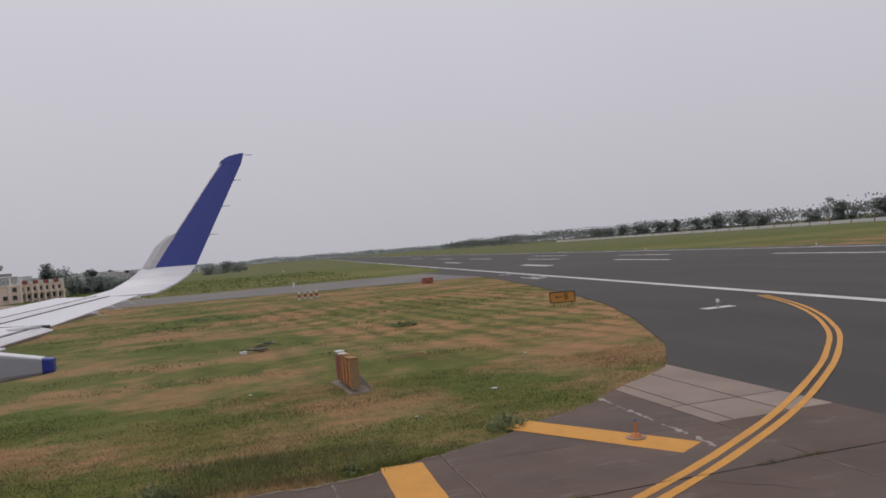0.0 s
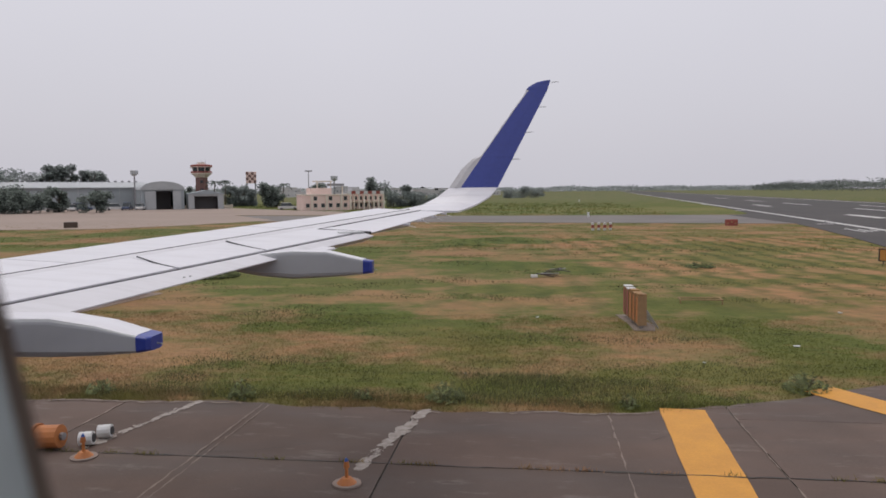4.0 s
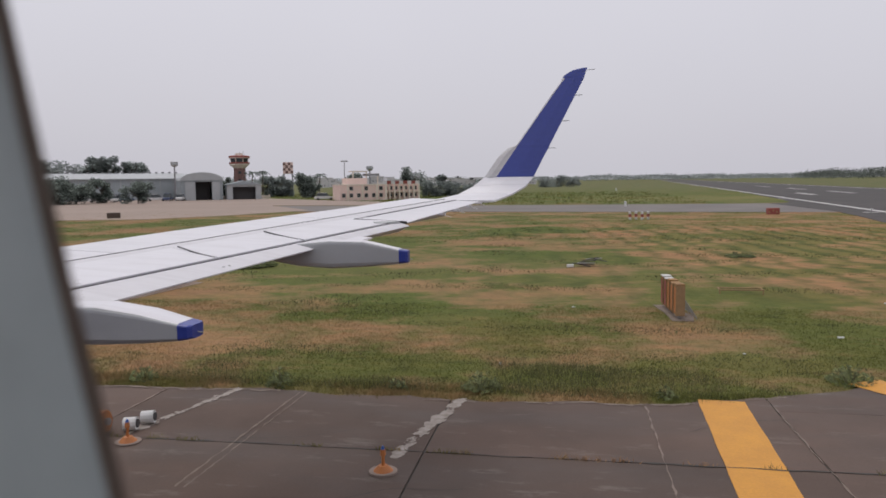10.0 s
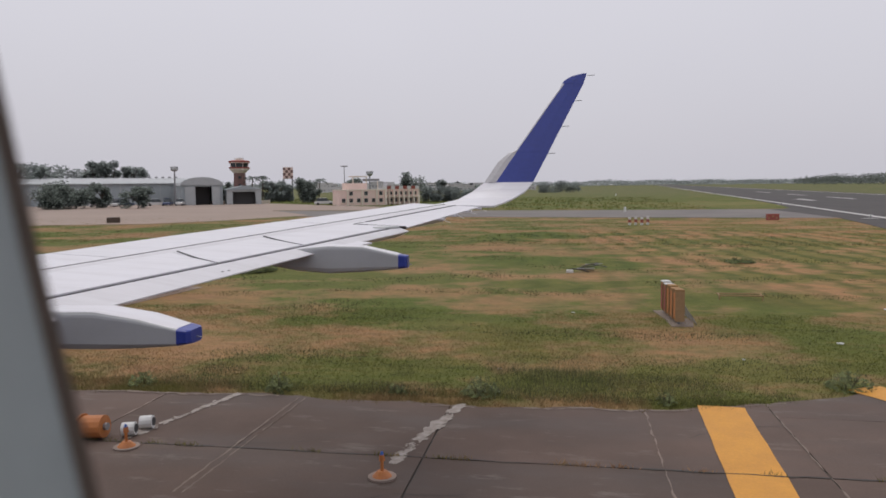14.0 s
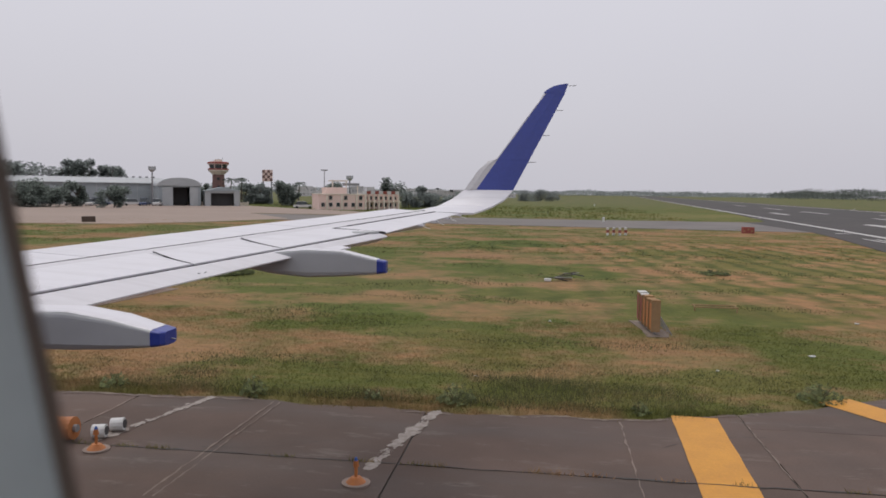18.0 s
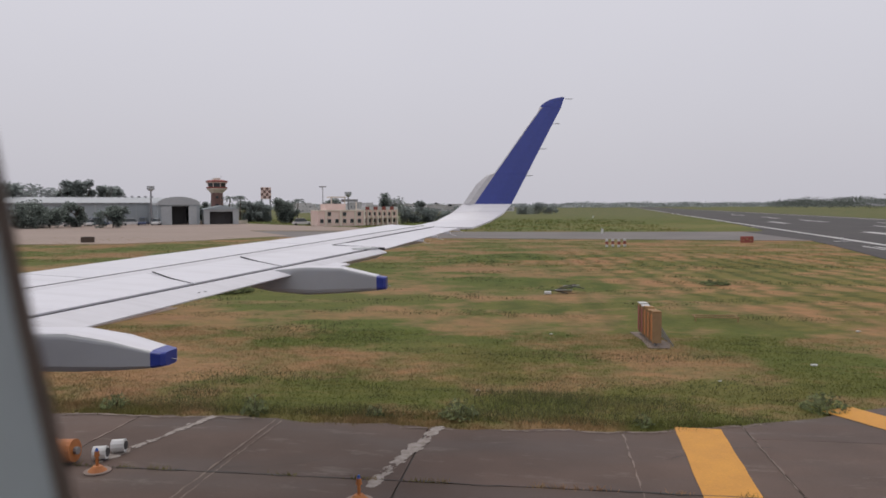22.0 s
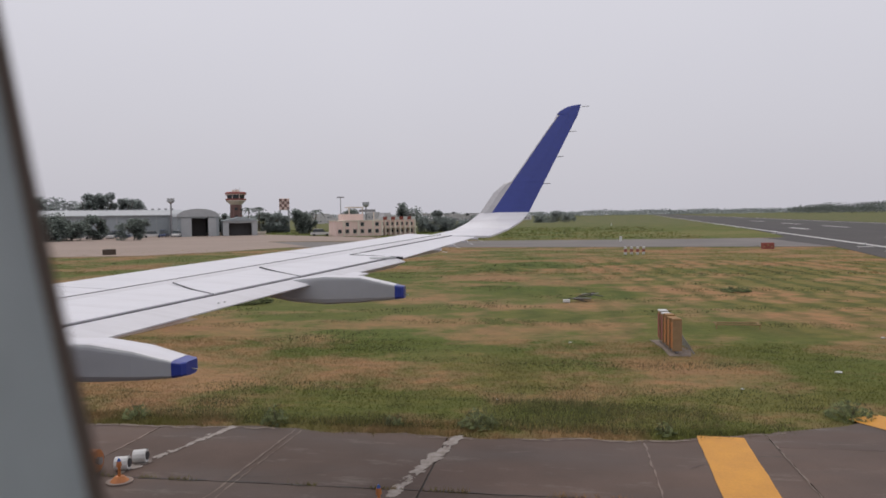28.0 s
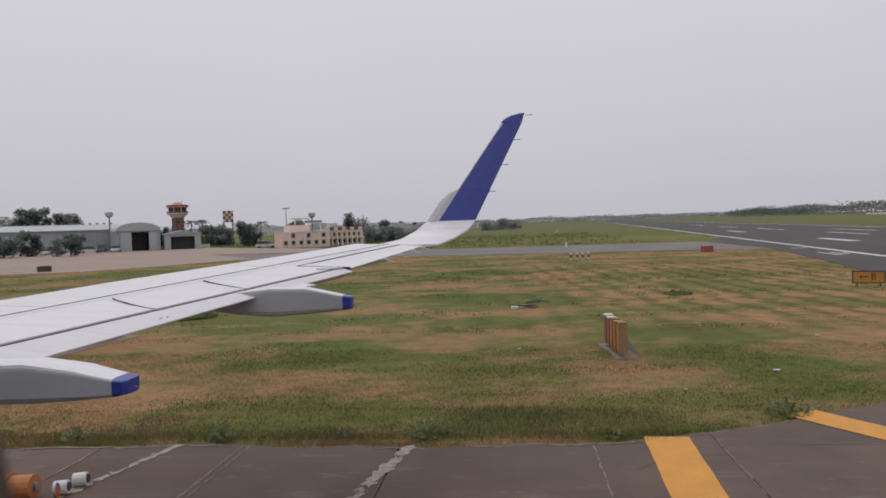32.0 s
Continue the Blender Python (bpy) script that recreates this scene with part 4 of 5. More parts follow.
cab.scale = (0.72, 0.72, 0.72)

blue = thing("blue_sign", (-62.3, 40.4, -0.05), "low blue information sign with rows of pale writing", "sign", turn=-12)
for a, b, h in ((0.0, 0.55, 0.55), (0.6, 1.45, 0.78)):
    box("panel", (a, -0.03, 0.2), (b, 0.03, 0.2 + h * 0.8), MAT_SIGNBLUE, blue)
    boxes("writing_bar", [((a + 0.08, -0.036, 0.2 + h * q), (b - 0.08, -0.031, 0.24 + h * q)) for q in (0.2, 0.38, 0.56)], MAT_ROADPAINT, blue)
    for x in (a + 0.08, b - 0.08):
        tube("leg", (x, 0, 0), (x, 0, 0.22), 0.025, MAT_STEEL, blue, seg=6)
mk = thing("marker_post", (-59.6, 55.5, -0.05), "short white marker post in the grass", "marker")
tube("post", (0, 0, 0), (0, 0, 0.75), 0.18, MAT_PLAINWHITE, mk, seg=12)
tube("cap", (0, 0, 0.75), (0, 0, 0.85), 0.2, MAT_PLAINWHITE, mk, r2=0.1, seg=12)
for p in ((17.7, 284.0, -0.05), (9.0, 120.8, -0.05)):
    copy_thing(mk, pose(*p))
rb = thing("marker_block", (24.0, 93.0, -0.05), "red and white checkered marker block", "marker", turn=10)
box("block", (-0.9, -0.4, 0), (0.9, 0.4, 1.0), MAT_RED, rb, bevel=0.02)
for k in range(3):
    box("white_panel", (-0.85 + 0.6 * k, -0.42, 0.25 + 0.25 * (k % 2)), (-0.6 + 0.6 * k, -0.4, 0.5 + 0.25 * (k % 2)), MAT_WOOD, rb)
rb.scale = (0.75, 0.75, 0.75)
dull = thing("marker_block", (-58.5, 88.0, -0.05), "dull brown concrete marker block on the apron", "marker", turn=30)
box("block", (-0.8, -0.35, 0), (0.8, 0.35, 0.75), MAT_BARK, dull, bevel=0.04)
boxes("lifting_eye", [((-0.3, -0.05, 0.75), (-0.2, 0.05, 0.84)), ((0.2, -0.05, 0.75), (0.3, 0.05, 0.84))], MAT_STEEL, dull)

# ---- buildings on the far side ----
def far(col, d):
    """A place at distance d, its bearing counted in even steps along the skyline from left to right."""
    a = math.atan((784 - col) / 1307) + radians(7.09)
    return (-d * math.sin(a), d * math.cos(a), -0.05), math.degrees(a)


def barrel(w, length, eave, rise, n=10):
    arc = [(w / 2 * math.cos(math.pi * i / n), eave + rise * math.sin(math.pi * i / n)) for i in range(n + 1)]
    return arc


p, a = far(296, 205)
hangar = thing("hangar", p, "grey sheet-metal hangar with arched roof and dark open door", "hangar", turn=a + 6)
hangar.scale = (0.72, 0.72, 0.72)
arc = barrel(15.2, 30, 7.2, 3.0)
loft("roof", [[(x, y, z) for x, z in arc] for y in (-0.6, 30)], MAT_ROOFSHEET, hangar)
boxes("wall", [((-7.3, 0, 0), (-2.4, 0.4, 7.3)), ((3.4, 0, 0), (7.3, 0.4, 7.3)), ((-2.4, 0, 6.7), (3.4, 0.4, 7.3)), ((-7.3, 0.4, 0), (-6.9, 30, 7.2)), ((6.9, 0.4, 0), (7.3, 30, 7.2)), ((-6.9, 29.6, 0), (6.9, 30, 7.2))], MAT_SHEET, hangar)
# Dark panel inside the door paints in the shade of the interior.
box("interior_shade", (-2.4, 6.0, 0), (3.4, 6.2, 6.7), MAT_DARK, hangar)
box("door_leaf", (-6.0, -0.35, 0), (-2.4, -0.1, 6.7), MAT_ROOFSHEET, hangar)
box("door_leaf", (3.4, -0.35, 0), (6.2, -0.1, 6.7), MAT_ROOFSHEET, hangar)
p, a = far(201, 222)
shed = thing("shed", p, "long blue-grey corrugated shed with a pale roof", "shed", turn=a + 8)
shed.scale = (0.78, 0.78, 0.78)
box("wall", (-42, 0, 0), (13.5, 24, 7.6), MAT_SHEET, shed)
mesh("roof", [(-42.5, -0.8, 7.6), (14, -0.8, 7.6), (14, 12, 9.6), (-42.5, 12, 9.6), (14, 25, 7.6), (-42.5, 25, 7.6), (-42.5, -0.8, 7.3), (14, -0.8, 7.3)], [(0, 1, 2, 3), (3, 2, 4, 5), (0, 6, 7, 1), (1, 4, 2), (0, 3, 5)], MAT_ROOFSHEET, shed)
for k in range(13):
    box("rib", (-40.6 + k * 4.4, -0.12, 0), (-40.4 + k * 4.4, 0, 7.4), MAT_ROOFSHEET, shed)
for k in range(23):
    box("roof_vent", (-40 + k * 2.3, 11.6, 9.5), (-39.2 + k * 2.3, 12.4, 10.1), MAT_STEEL, shed)
p, a = far(372, 205)
small = thing("hangar", p, "small pale hangar with a gabled roof and open door", "hangar", turn=a + 4)
small.scale = (0.72, 0.72, 0.72)
mesh("wall", [(-6.2, 0, 0), (-4.1, 0, 0), (-4.1, 0, 4.7), (4.1, 0, 4.7), (4.1, 0, 0), (6.2, 0, 0), (6.2, 0, 5.6), (-6.2, 0, 5.6), (-6.2, 16, 0), (-6.2, 16, 5.6), (6.2, 16, 0), (6.2, 16, 5.6)], [(0, 1, 2, 7), (2, 3, 6, 7), (3, 4, 5, 6), (0, 7, 9, 8), (5, 10, 11, 6), (8, 9, 11, 10)], MAT_ROOFSHEET, small)
loft("roof", [[(-6.6, y, 5.6), (0, y, 7.0), (6.6, y, 5.6), (6.6, y, 5.4), (-6.6, y, 5.4)] for y in (-0.5, 16.5)], MAT_SHEET, small)
# Dark panel paints in the shade behind this door as well.
box("interior_shade", (-4.1, 3.0, 0), (4.1, 3.2, 4.7), MAT_DARK, small)

p, a = far(365, 232)
tower = thing("control_tower", p, "red-brown control tower with flared glazed cabin on top", "tower", turn=a)
tower.scale = (0.8, 0.8, 0.8)


def octagon(r, z):
    return [(r * math.cos(math.pi / 8 + k * math.pi / 4), r * math.sin(math.pi / 8 + k * math.pi / 4), z) for k in range(8)]


loft("shaft", [octagon(2.5, 0), octagon(2.3, 11.2)], MAT_TOWER, tower)
loft("flare", [octagon(2.3, 11.0), octagon(3.4, 12.0), octagon(3.9, 12.3), octagon(3.9, 12.7)], MAT_CREAM, tower)
loft("gallery", [octagon(4.1, 12.75), octagon(4.1, 13.2)], MAT_RED, tower)
loft("glazing", [octagon(3.2, 13.2), octagon(3.5, 15.0)], MAT_GLASS, tower)
for k in range(8):
    q = math.pi / 8 + k * math.pi / 4
    tube("mullion", (3.25 * math.cos(q), 3.25 * math.sin(q), 13.2), (3.55 * math.cos(q), 3.55 * math.sin(q), 15.0), 0.14, MAT_PINK, tower, seg=5)
loft("roof", [octagon(4.1, 15.0), octagon(4.2, 15.5), octagon(3.0, 15.8)], MAT_RED, tower)
loft("roof_band", [octagon(4.15, 14.75), octagon(4.3, 15.0), octagon(4.1, 15.0)], MAT_PINK, tower)
loft("roof_house", [octagon(1.5, 15.8), octagon(1.4, 16.6)], MAT_CREAM, tower)
for x in (-1.6, 0.2, 1.5):
    tube("aerial", (x, 0, 15.7), (x, 0, 17.0 + 0.3 * x), 0.06, MAT_STEEL, tower, seg=5)
for z in (3.0, 6.0, 9.0):
    box("window", (-0.5, -2.5, z), (0.5, -2.2, z + 0.9), MAT_GLASS, tower)

p, a = far(452, 240)
tank = thing("water_tower", p, "steel tower with a red and white checkered tank", "water tower", turn=a)
tank.scale = (0.75, 0.75, 0.75)
for x in (-1.7, 1.7):
    for y in (-1.7, 1.7):
        tube("leg", (x * 1.1, y * 1.1, 0), (x, y, 9.6), 0.3, MAT_STEEL, tank, seg=6)
for z in (3.0, 6.0):
    boxes("brace", [((-2, -1.95, z), (2, -1.8, z + 0.2))], MAT_STEEL, tank)
box("tank", (-2.1, -2.1, 9.5), (2.1, 2.1, 14.3), MAT_PINK, tank, bevel=0.1)
for k in range(4):
    for j in range(4):
        if (k + j) % 2:
            box("red_check", (-2.1 + k * 1.05, -2.16, 9.6 + j * 1.15), (-1.05 + k * 1.05, -2.1, 10.75 + j * 1.15), MAT_TOWER, tank)

p, a = far(588, 176)
office = thing("terminal_building", p, "pale pink two-storey airport building with columns and parapet", "building", turn=a + 14)
office.scale = (0.82, 0.82, 0.82)
box("front_block", (-7.4, 0, 0), (6.5, 9, 4.3), MAT_PINK, office)
box("parapet", (-7.6, -0.2, 4.3), (6.7, 9, 4.6), MAT_CREAM, office)
box("upper_block", (-4.5, 3, 4.6), (1.6, 9, 6.4), MAT_PINK, office)
boxes("roof_room", [((-2.6, 3.5, 6.4), (-2.3, 3.8, 8.2)), ((1.4, 3.5, 6.4), (1.7, 3.8, 8.2)), ((4.8, 3.5, 4.6), (5.1, 3.8, 7.7)), ((-2.8, 3.3, 8.2), (1.9, 8, 8.5))], MAT_CREAM, office)
box("canopy", (1.5, 3.2, 7.0), (5.4, 8, 7.7), MAT_STEEL, office)
for k in range(6):
    x = -6.6 + k * 2.2
    for z in (0.9, 2.9) if k % 2 else (0.9,):
        w = box("window", (x, -0.06, z), (x + 1.0, 0.02, z + 1.1), MAT_GLASS, office)
        box("sill", (x - 0.1, -0.2, z - 0.12), (x + 1.1, 0.0, z), MAT_CREAM, w)
for x in (-5.2, -0.9, 3.4, 6.1):
    box("buttress", (x, -0.35, 0), (x + 0.5, 0, 4.4), MAT_CREAM, office)
box("rear_wing", (6.5, 5, 0), (18.0, 16, 4.6), MAT_PINK, office)
box("balcony_slab", (6.5, 3.6, 2.2), (18.2, 5, 2.45), MAT_CREAM, office)
for k in range(8):
    x = 6.9 + k * 1.52
    box("column", (x, 3.7, 0), (x + 0.4, 4.3, 4.6), MAT_CREAM, office)
    if k < 7:
        box("window", (x + 0.55, 4.9, 0.8), (x + 1.35, 5.02, 1.9), MAT_GLASS, office)
        box("upper_window", (x + 0.55, 4.9, 2.9), (x + 1.35, 5.02, 3.9), MAT_GLASS, office)
for k in range(9):
    box("parapet_panel", (6.5 + k * 1.26, 3.5, 4.6), (7.7 + k * 1.26, 3.8, 5.5), MAT_RED if k % 2 else MAT_PLAINWHITE, office)


def mast(col, d, h, kind):
    p, a = far(col, d)
    t = thing("lamp_mast", p, "tall slim steel floodlight mast", "lamp mast", "floodlight masts", a)
    tube("pole", (0, 0, 0), (0, 0, h), 0.16 if kind else 0.24, MAT_STEEL, t, r2=0.08 if kind else 0.18, seg=8)
    if kind:
        box("head", (-0.9, -0.2, h - 0.2), (0.9, 0.2, h + 0.1), MAT_STEEL, t)
    else:
        loft("platform", [octagon(0.4, h - 0.5), octagon(1.0, h), octagon(1.0, h + 0.8)], MAT_ROOFSHEET, t)
    return t


mast(553, 192, 9.7, 1), mast(247, 203, 9.2, 0), mast(598, 205, 7.8, 0)


def tree(col, d, h, w, seed, n=3200, mat=None, place=None, base=0.02):
    p, a = far(col, d) if place is None else ((*place, -0.05), 0.0)
    g = np.random.default_rng(seed)
    t = thing("tree", p, "broad dark green tree with a dense uneven crown", "tree", "trees behind the airfield", g.uniform(0, 360))
    bm = bmesh.new()
    tube_bm(bm, (0, 0, 0), (0.1, 0.05, h * 0.5), 0.03 * h, 0.016 * h, 8)
    for _ in range(5):
        q = g.uniform(0, 2 * math.pi)
        tube_bm(bm, (0.05, 0, h * g.uniform(0.25, 0.45)), (math.cos(q) * w * 0.3, math.sin(q) * w * 0.3, h * g.uniform(0.6, 0.8)), 0.012 * h, 0.005 * h, 5)
    part("trunk", bm, MAT_BARK, t)
    blobs = 14
    c = np.stack([g.normal(0, w * 0.17, blobs), g.normal(0, w * 0.17, blobs), h * (base + 0.12 + (0.74 - base) * g.random(blobs) ** 1.2)], 1)
    r = w * g.uniform(0.14, 0.27, blobs)
    k = g.integers(0, blobs, n)
    dirs = g.normal(size=(n, 3))
    dirs /= np.linalg.norm(dirs, axis=1)[:, None]
    cen = c[k] + dirs * (r[k] * g.uniform(0.35, 1.06, n))[:, None] * np.array([1, 1, 0.8])
    cen[:, 2] = np.clip(cen[:, 2], h * base * 0.6, h)
    leaves("crown", cen, 0.030 * (w + h) * 0.5 + 0.12, g, mat or MAT_LEAF, t)
    return t


# Crowns past 226 m take the leaf colour with more haze painted in.
for k, (col, d, h, w) in enumerate([(28, 245, 11.5, 15), (62, 250, 10.5, 10), (98, 246, 13.4, 10), (116, 250, 12.0, 8), (132, 244, 13.8, 7), (163, 246, 13.2, 9), (186, 252, 11.4, 7), (8, 238, 12, 12), (-20, 230, 12, 14), (40, 190, 6.4, 9), (178, 180, 4.9, 7.0), (112, 192, 6.8, 6.5), (64, 188, 5.6, 8), (16, 186, 6.2, 9), (338, 218, 6.6, 5.2), (478, 216, 7.2, 7.5), (496, 220, 6.2, 6.5), (430, 235, 6.6, 7), (412, 238, 6.4, 7), (447, 238, 6.2, 7), (565, 205, 6.9, 6.5), (668, 200, 8.2, 9.5), (728, 330, 8.0, 6)]):
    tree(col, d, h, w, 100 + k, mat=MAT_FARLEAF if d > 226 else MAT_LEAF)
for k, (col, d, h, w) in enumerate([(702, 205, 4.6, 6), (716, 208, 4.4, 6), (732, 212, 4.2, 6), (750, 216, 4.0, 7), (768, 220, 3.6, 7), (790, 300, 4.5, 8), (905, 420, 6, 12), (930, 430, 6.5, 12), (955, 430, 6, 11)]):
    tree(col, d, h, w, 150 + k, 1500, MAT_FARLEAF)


def palm(col, d, h, seed):
    p, a = far(col, d)
    g = np.random.default_rng(seed)
    t = thing("palm", p, "slim palm with a ragged crown of fronds", "palm tree", "palms by the hangars")
    tube("trunk", (0, 0, 0), (0.3, 0, h), 0.22, MAT_BARK, t, r2=0.14, seg=6)
    pts = []
    for f in range(14):
        q, up = g.uniform(0, 6.28), g.uniform(-0.2, 0.6)
        for s in np.linspace(0.1, 1, 9):
            pts.append((0.3 + math.cos(q) * 2.4 * s, math.sin(q) * 2.4 * s, h + up * 2 * s - 1.4 * s * s))
    leaves("fronds", np.array(pts), 0.42, g, MAT_LEAF, t)


palm(386, 226, 7.4, 1), palm(405, 228, 7.6, 2), palm(507, 232, 6.6, 3)


def car(col, d, mat, label, turn, k=1.0):
    p, a = far(col, d)
    t = thing("parked_car", p, label, "car", "parked vehicles", a + turn)
    loft("body", [[(-2.1 * k, y, 0.35), (-2.15 * k, y, 0.8), (-1.9 * k, y, 0.95), (1.2 * k, y, 0.98), (2.1 * k, y, 0.8), (2.15 * k, y, 0.4)] for y in (-0.85, 0.85)], mat, t)
    loft("cabin", [[(-1.75 * k, y, 0.95), (-1.4 * k, y * 0.85, 1.5 * k), (0.5 * k, y * 0.85, 1.52 * k), (1.15 * k, y, 0.97)] for y in (-0.8, 0.8)], MAT_GLASS, t)
    box("roof", (-1.4 * k, -0.68, 1.49 * k), (0.5 * k, 0.68, 1.55 * k), mat, t)
    for x in (-1.35 * k, 1.35 * k):
        for y in (-0.86, 0.68):
            tube("wheel", (x, y, 0.32), (x, y + 0.18, 0.32), 0.32, MAT_RUBBER, t, seg=12)


for k, (col, d, m, w) in enumerate([(105, 200, MAT_CARWHITE, "white parked car on the apron"), (136, 201, MAT_CARWHITE, "white parked car on the apron"), (212, 203, MAT_CARWHITE, "white parked van beside the trees"), (233, 203, MAT_BUSBLUE, "dark blue parked ground vehicle"), (516, 184, MAT_CARWHITE, "white parked car by the pink building"), (256, 203, MAT_CARWHITE, "white parked car before the hangar"), (150, 202, MAT_BUSBLUE, "dark blue parked ground vehicle")]):
    car(col, d, m, w, 80 * (k % 2), 1.15 if m is MAT_CARWHITE else 1.3)
p, a = far(470, 214)
low = thing("boundary_wall", p, "long low pale concrete wall before the hangars", "wall", turn=a)
boxes("wall", [((-26, 0, 0), (-8, 0.3, 0.9))], MAT_CREAM, low)
for k in range(7):
    box("pier", (-26 + k * 2.95, -0.1, 0), (-25.6 + k * 2.95, 0.4, 1.1), MAT_CREAM, low)

# far town
for k in range(40):
    col = 500 + k * 9.5 + rng.uniform(-5, 5)
    d = rng.uniform(560, 860)
    p, a = far(col, d)
    w, h, dp = rng.uniform(7, 18), rng.uniform(3.2, 8.0), rng.uniform(6, 12)
    b = thing("town_house", p, "pale flat-roofed town house far across the field", "house", "far town houses", a + rng.uniform(-30, 30))
    box("wall", (-w / 2, 0, 0), (w / 2, dp, h), MAT_CITY, b)
    box("roof", (-w / 2 - 0.3, -0.3, h), (w / 2 + 0.3, dp + 0.3, h + 0.4), MAT_CITY, b)
    if k % 3 == 0:
        box("roof_tank", (-w / 4, 2, h + 0.4), (-w / 4 + 2, 4, h + 2.2), MAT_BLACK, b)
    for f in range(int(h // 3)):
        for x in np.arange(-w / 2 + 1, w / 2 - 1.5, 3.0):
            box("window", (x, -0.08, 1.0 + f * 3), (x + 1.2, 0, 2.3 + f * 3), MAT_FARGLASS, b)


# distant woods: many small clumps along bands
def woods(name, a, b, depth, h, n, size, label, seed, gaps=0.0, mat=MAT_FARLEAF):
    g = np.random.default_rng(seed)
    t = g.random(n)
    ln = math.hypot(b[0] - a[0], b[1] - a[1])
    prof = np.zeros(n)
    for f, amp in ((ln / 160, 0.35), (ln / 55, 0.35), (ln / 21, 0.3)):
        prof += amp * (0.5 + 0.5 * np.sin(t * 6.283 * f + g.uniform(0, 6)))
    hh = h * (0.45 + 0.75 * prof)
    keep = prof > gaps
    t, hh = t[keep], hh[keep]
    off = g.normal(0, depth, len(t))
    dx, dy = (b[0] - a[0]) / ln, (b[1] - a[1]) / ln
    cen = np.stack([a[0] + (b[0] - a[0]) * t - dy * off, a[1] + (b[1] - a[1]) * t + dx * off, hh * np.sqrt(g.random(len(t)))], 1)
    ob = leaves(name, cen, size, g, mat, None)
    return tagged(ob, label, "woodland", kind="stuff")


# The far_woods belts use the leaf colour paled for haze.
woods("far_woods", (-900, 1150), (60, 1500), 25, 10, 16000, 1.5, "green tree belt on the horizon, leaf colour paled for haze", 5)
woods("far_woods", (60, 1700), (900, 2300), 30, 13, 12000, 2.0, "green tree belt on the horizon, leaf colour paled for haze", 6)
woods("far_woods", (-1200, 700), (-260, 560), 20, 9, 12000, 1.2, "green trees behind the hangars, leaf colour paled for haze", 8)
woods("roadside_trees", (345, 150), (420, 820), 9, 14, 17000, 0.9, "dark green roadside trees beyond the runway", 9, 0.28, MAT_ROADLEAF)
woods("roadside_trees", (425, 800), (395, 1350), 10, 15, 12000, 1.1, "dark green roadside trees beyond the runway", 12, 0.2, MAT_ROADLEAF)
woods("roadside_hedge", (335, 60), (410, 850), 4, 3.5, 9000, 0.6, "low scrub along the boundary wall", 10, 0.0, MAT_ROADLEAF)
for k in range(20):
    y = 150 + k * 33 + rng.uniform(-12, 12)
    tree(0, 0, rng.uniform(10, 18), rng.uniform(13, 20), 300 + k, 1800, MAT_ROADLEAF, place=(345 + 0.1 * (y - 150) + rng.uniform(-8, 8), y))
fence = tagged(new("perimeter_wall"), "long white boundary wall with red posts", "wall", kind="structure")
for k in range(90):
    y = 60 + k * 9.0
    x = 318 + 0.1 * (y - 60)
    box("wall_panel", (x, y, 0), (x + 0.3, y + 8.4, 2.0), MAT_PLAINWHITE, fence)
    box("pier", (x - 0.15, y + 8.4, 0), (x + 0.45, y + 9.0, 2.4), MAT_RED if k % 2 else MAT_PLAINWHITE, fence)

# ---- pavement slabs and paint ----
pave = tagged(new("taxi_pavement"), "dark weathered concrete slabs with worn yellow bars", "pavement", kind="structure")
bed = sheet("joint_bed", [(-90, -40), (13.5, -40)] + [(13.5, 20.8)] + [(x, grass_edge(x) - 0.35) for x in np.arange(13.0, -90, -0.5)], -0.02, MAT_JOINT, pave, thick=0.03)
XJ = [3.9 + 6.2 * k for k in range(-14, 2)] + [13.4]
YJ = [-9.7, -6.1, -2.5, 1.0, 4.6, 8.0, 11.45]
g = 0.016


def slab(x0, x1, y0, y1, mat, wavy=False):
    bm = bmesh.new()
    if wavy:
        xs = np.linspace(x0 + g, x1 - g, 22)
        top = [(x, grass_edge(x) + rng.normal(0, 0.03)) for x in xs]
        out = [(x0 + g, y0 + g)] + [(x, y0 + g + rng.normal(0, 0.004)) for x in xs[1:-1]] + [(x1 - g, y0 + g)] + top[::-1]
    else:
        out = [(x, y0 + g + rng.normal(0, 0.006)) for x in np.linspace(x0 + g, x1 - g, 9)] + [(x, y1 - g + rng.normal(0, 0.006)) for x in np.linspace(x1 - g, x0 + g, 9)]
    return sheet("slab", out, rng.normal(0, 0.0025), mat, pave, thick=0.05)


for i in range(len(XJ) - 1):
    for j in range(len(YJ) - 1):
        slab(XJ[i], XJ[i + 1], YJ[j], YJ[j + 1], MAT_SLAB)
    if XJ[i] > 2:
        slab(XJ[i], XJ[i + 1], 11.45, 14.4, MAT_SLAB)
        if XJ[i] < 8:
            slab(XJ[i], XJ[i + 1], 14.4, 0, MAT_SLAB, True)
        else:
            for u, v in ((XJ[i], 10.6), (10.62, 12.1), (12.12, XJ[i + 1])):
                slab(u, v, 14.4, 16.2, MAT_PALE_SLAB)
                slab(u, v, 16.22, 0, MAT_PALE_SLAB, True)
    else:
        slab(XJ[i], XJ[i + 1], 11.45, 0, MAT_SLAB, True)


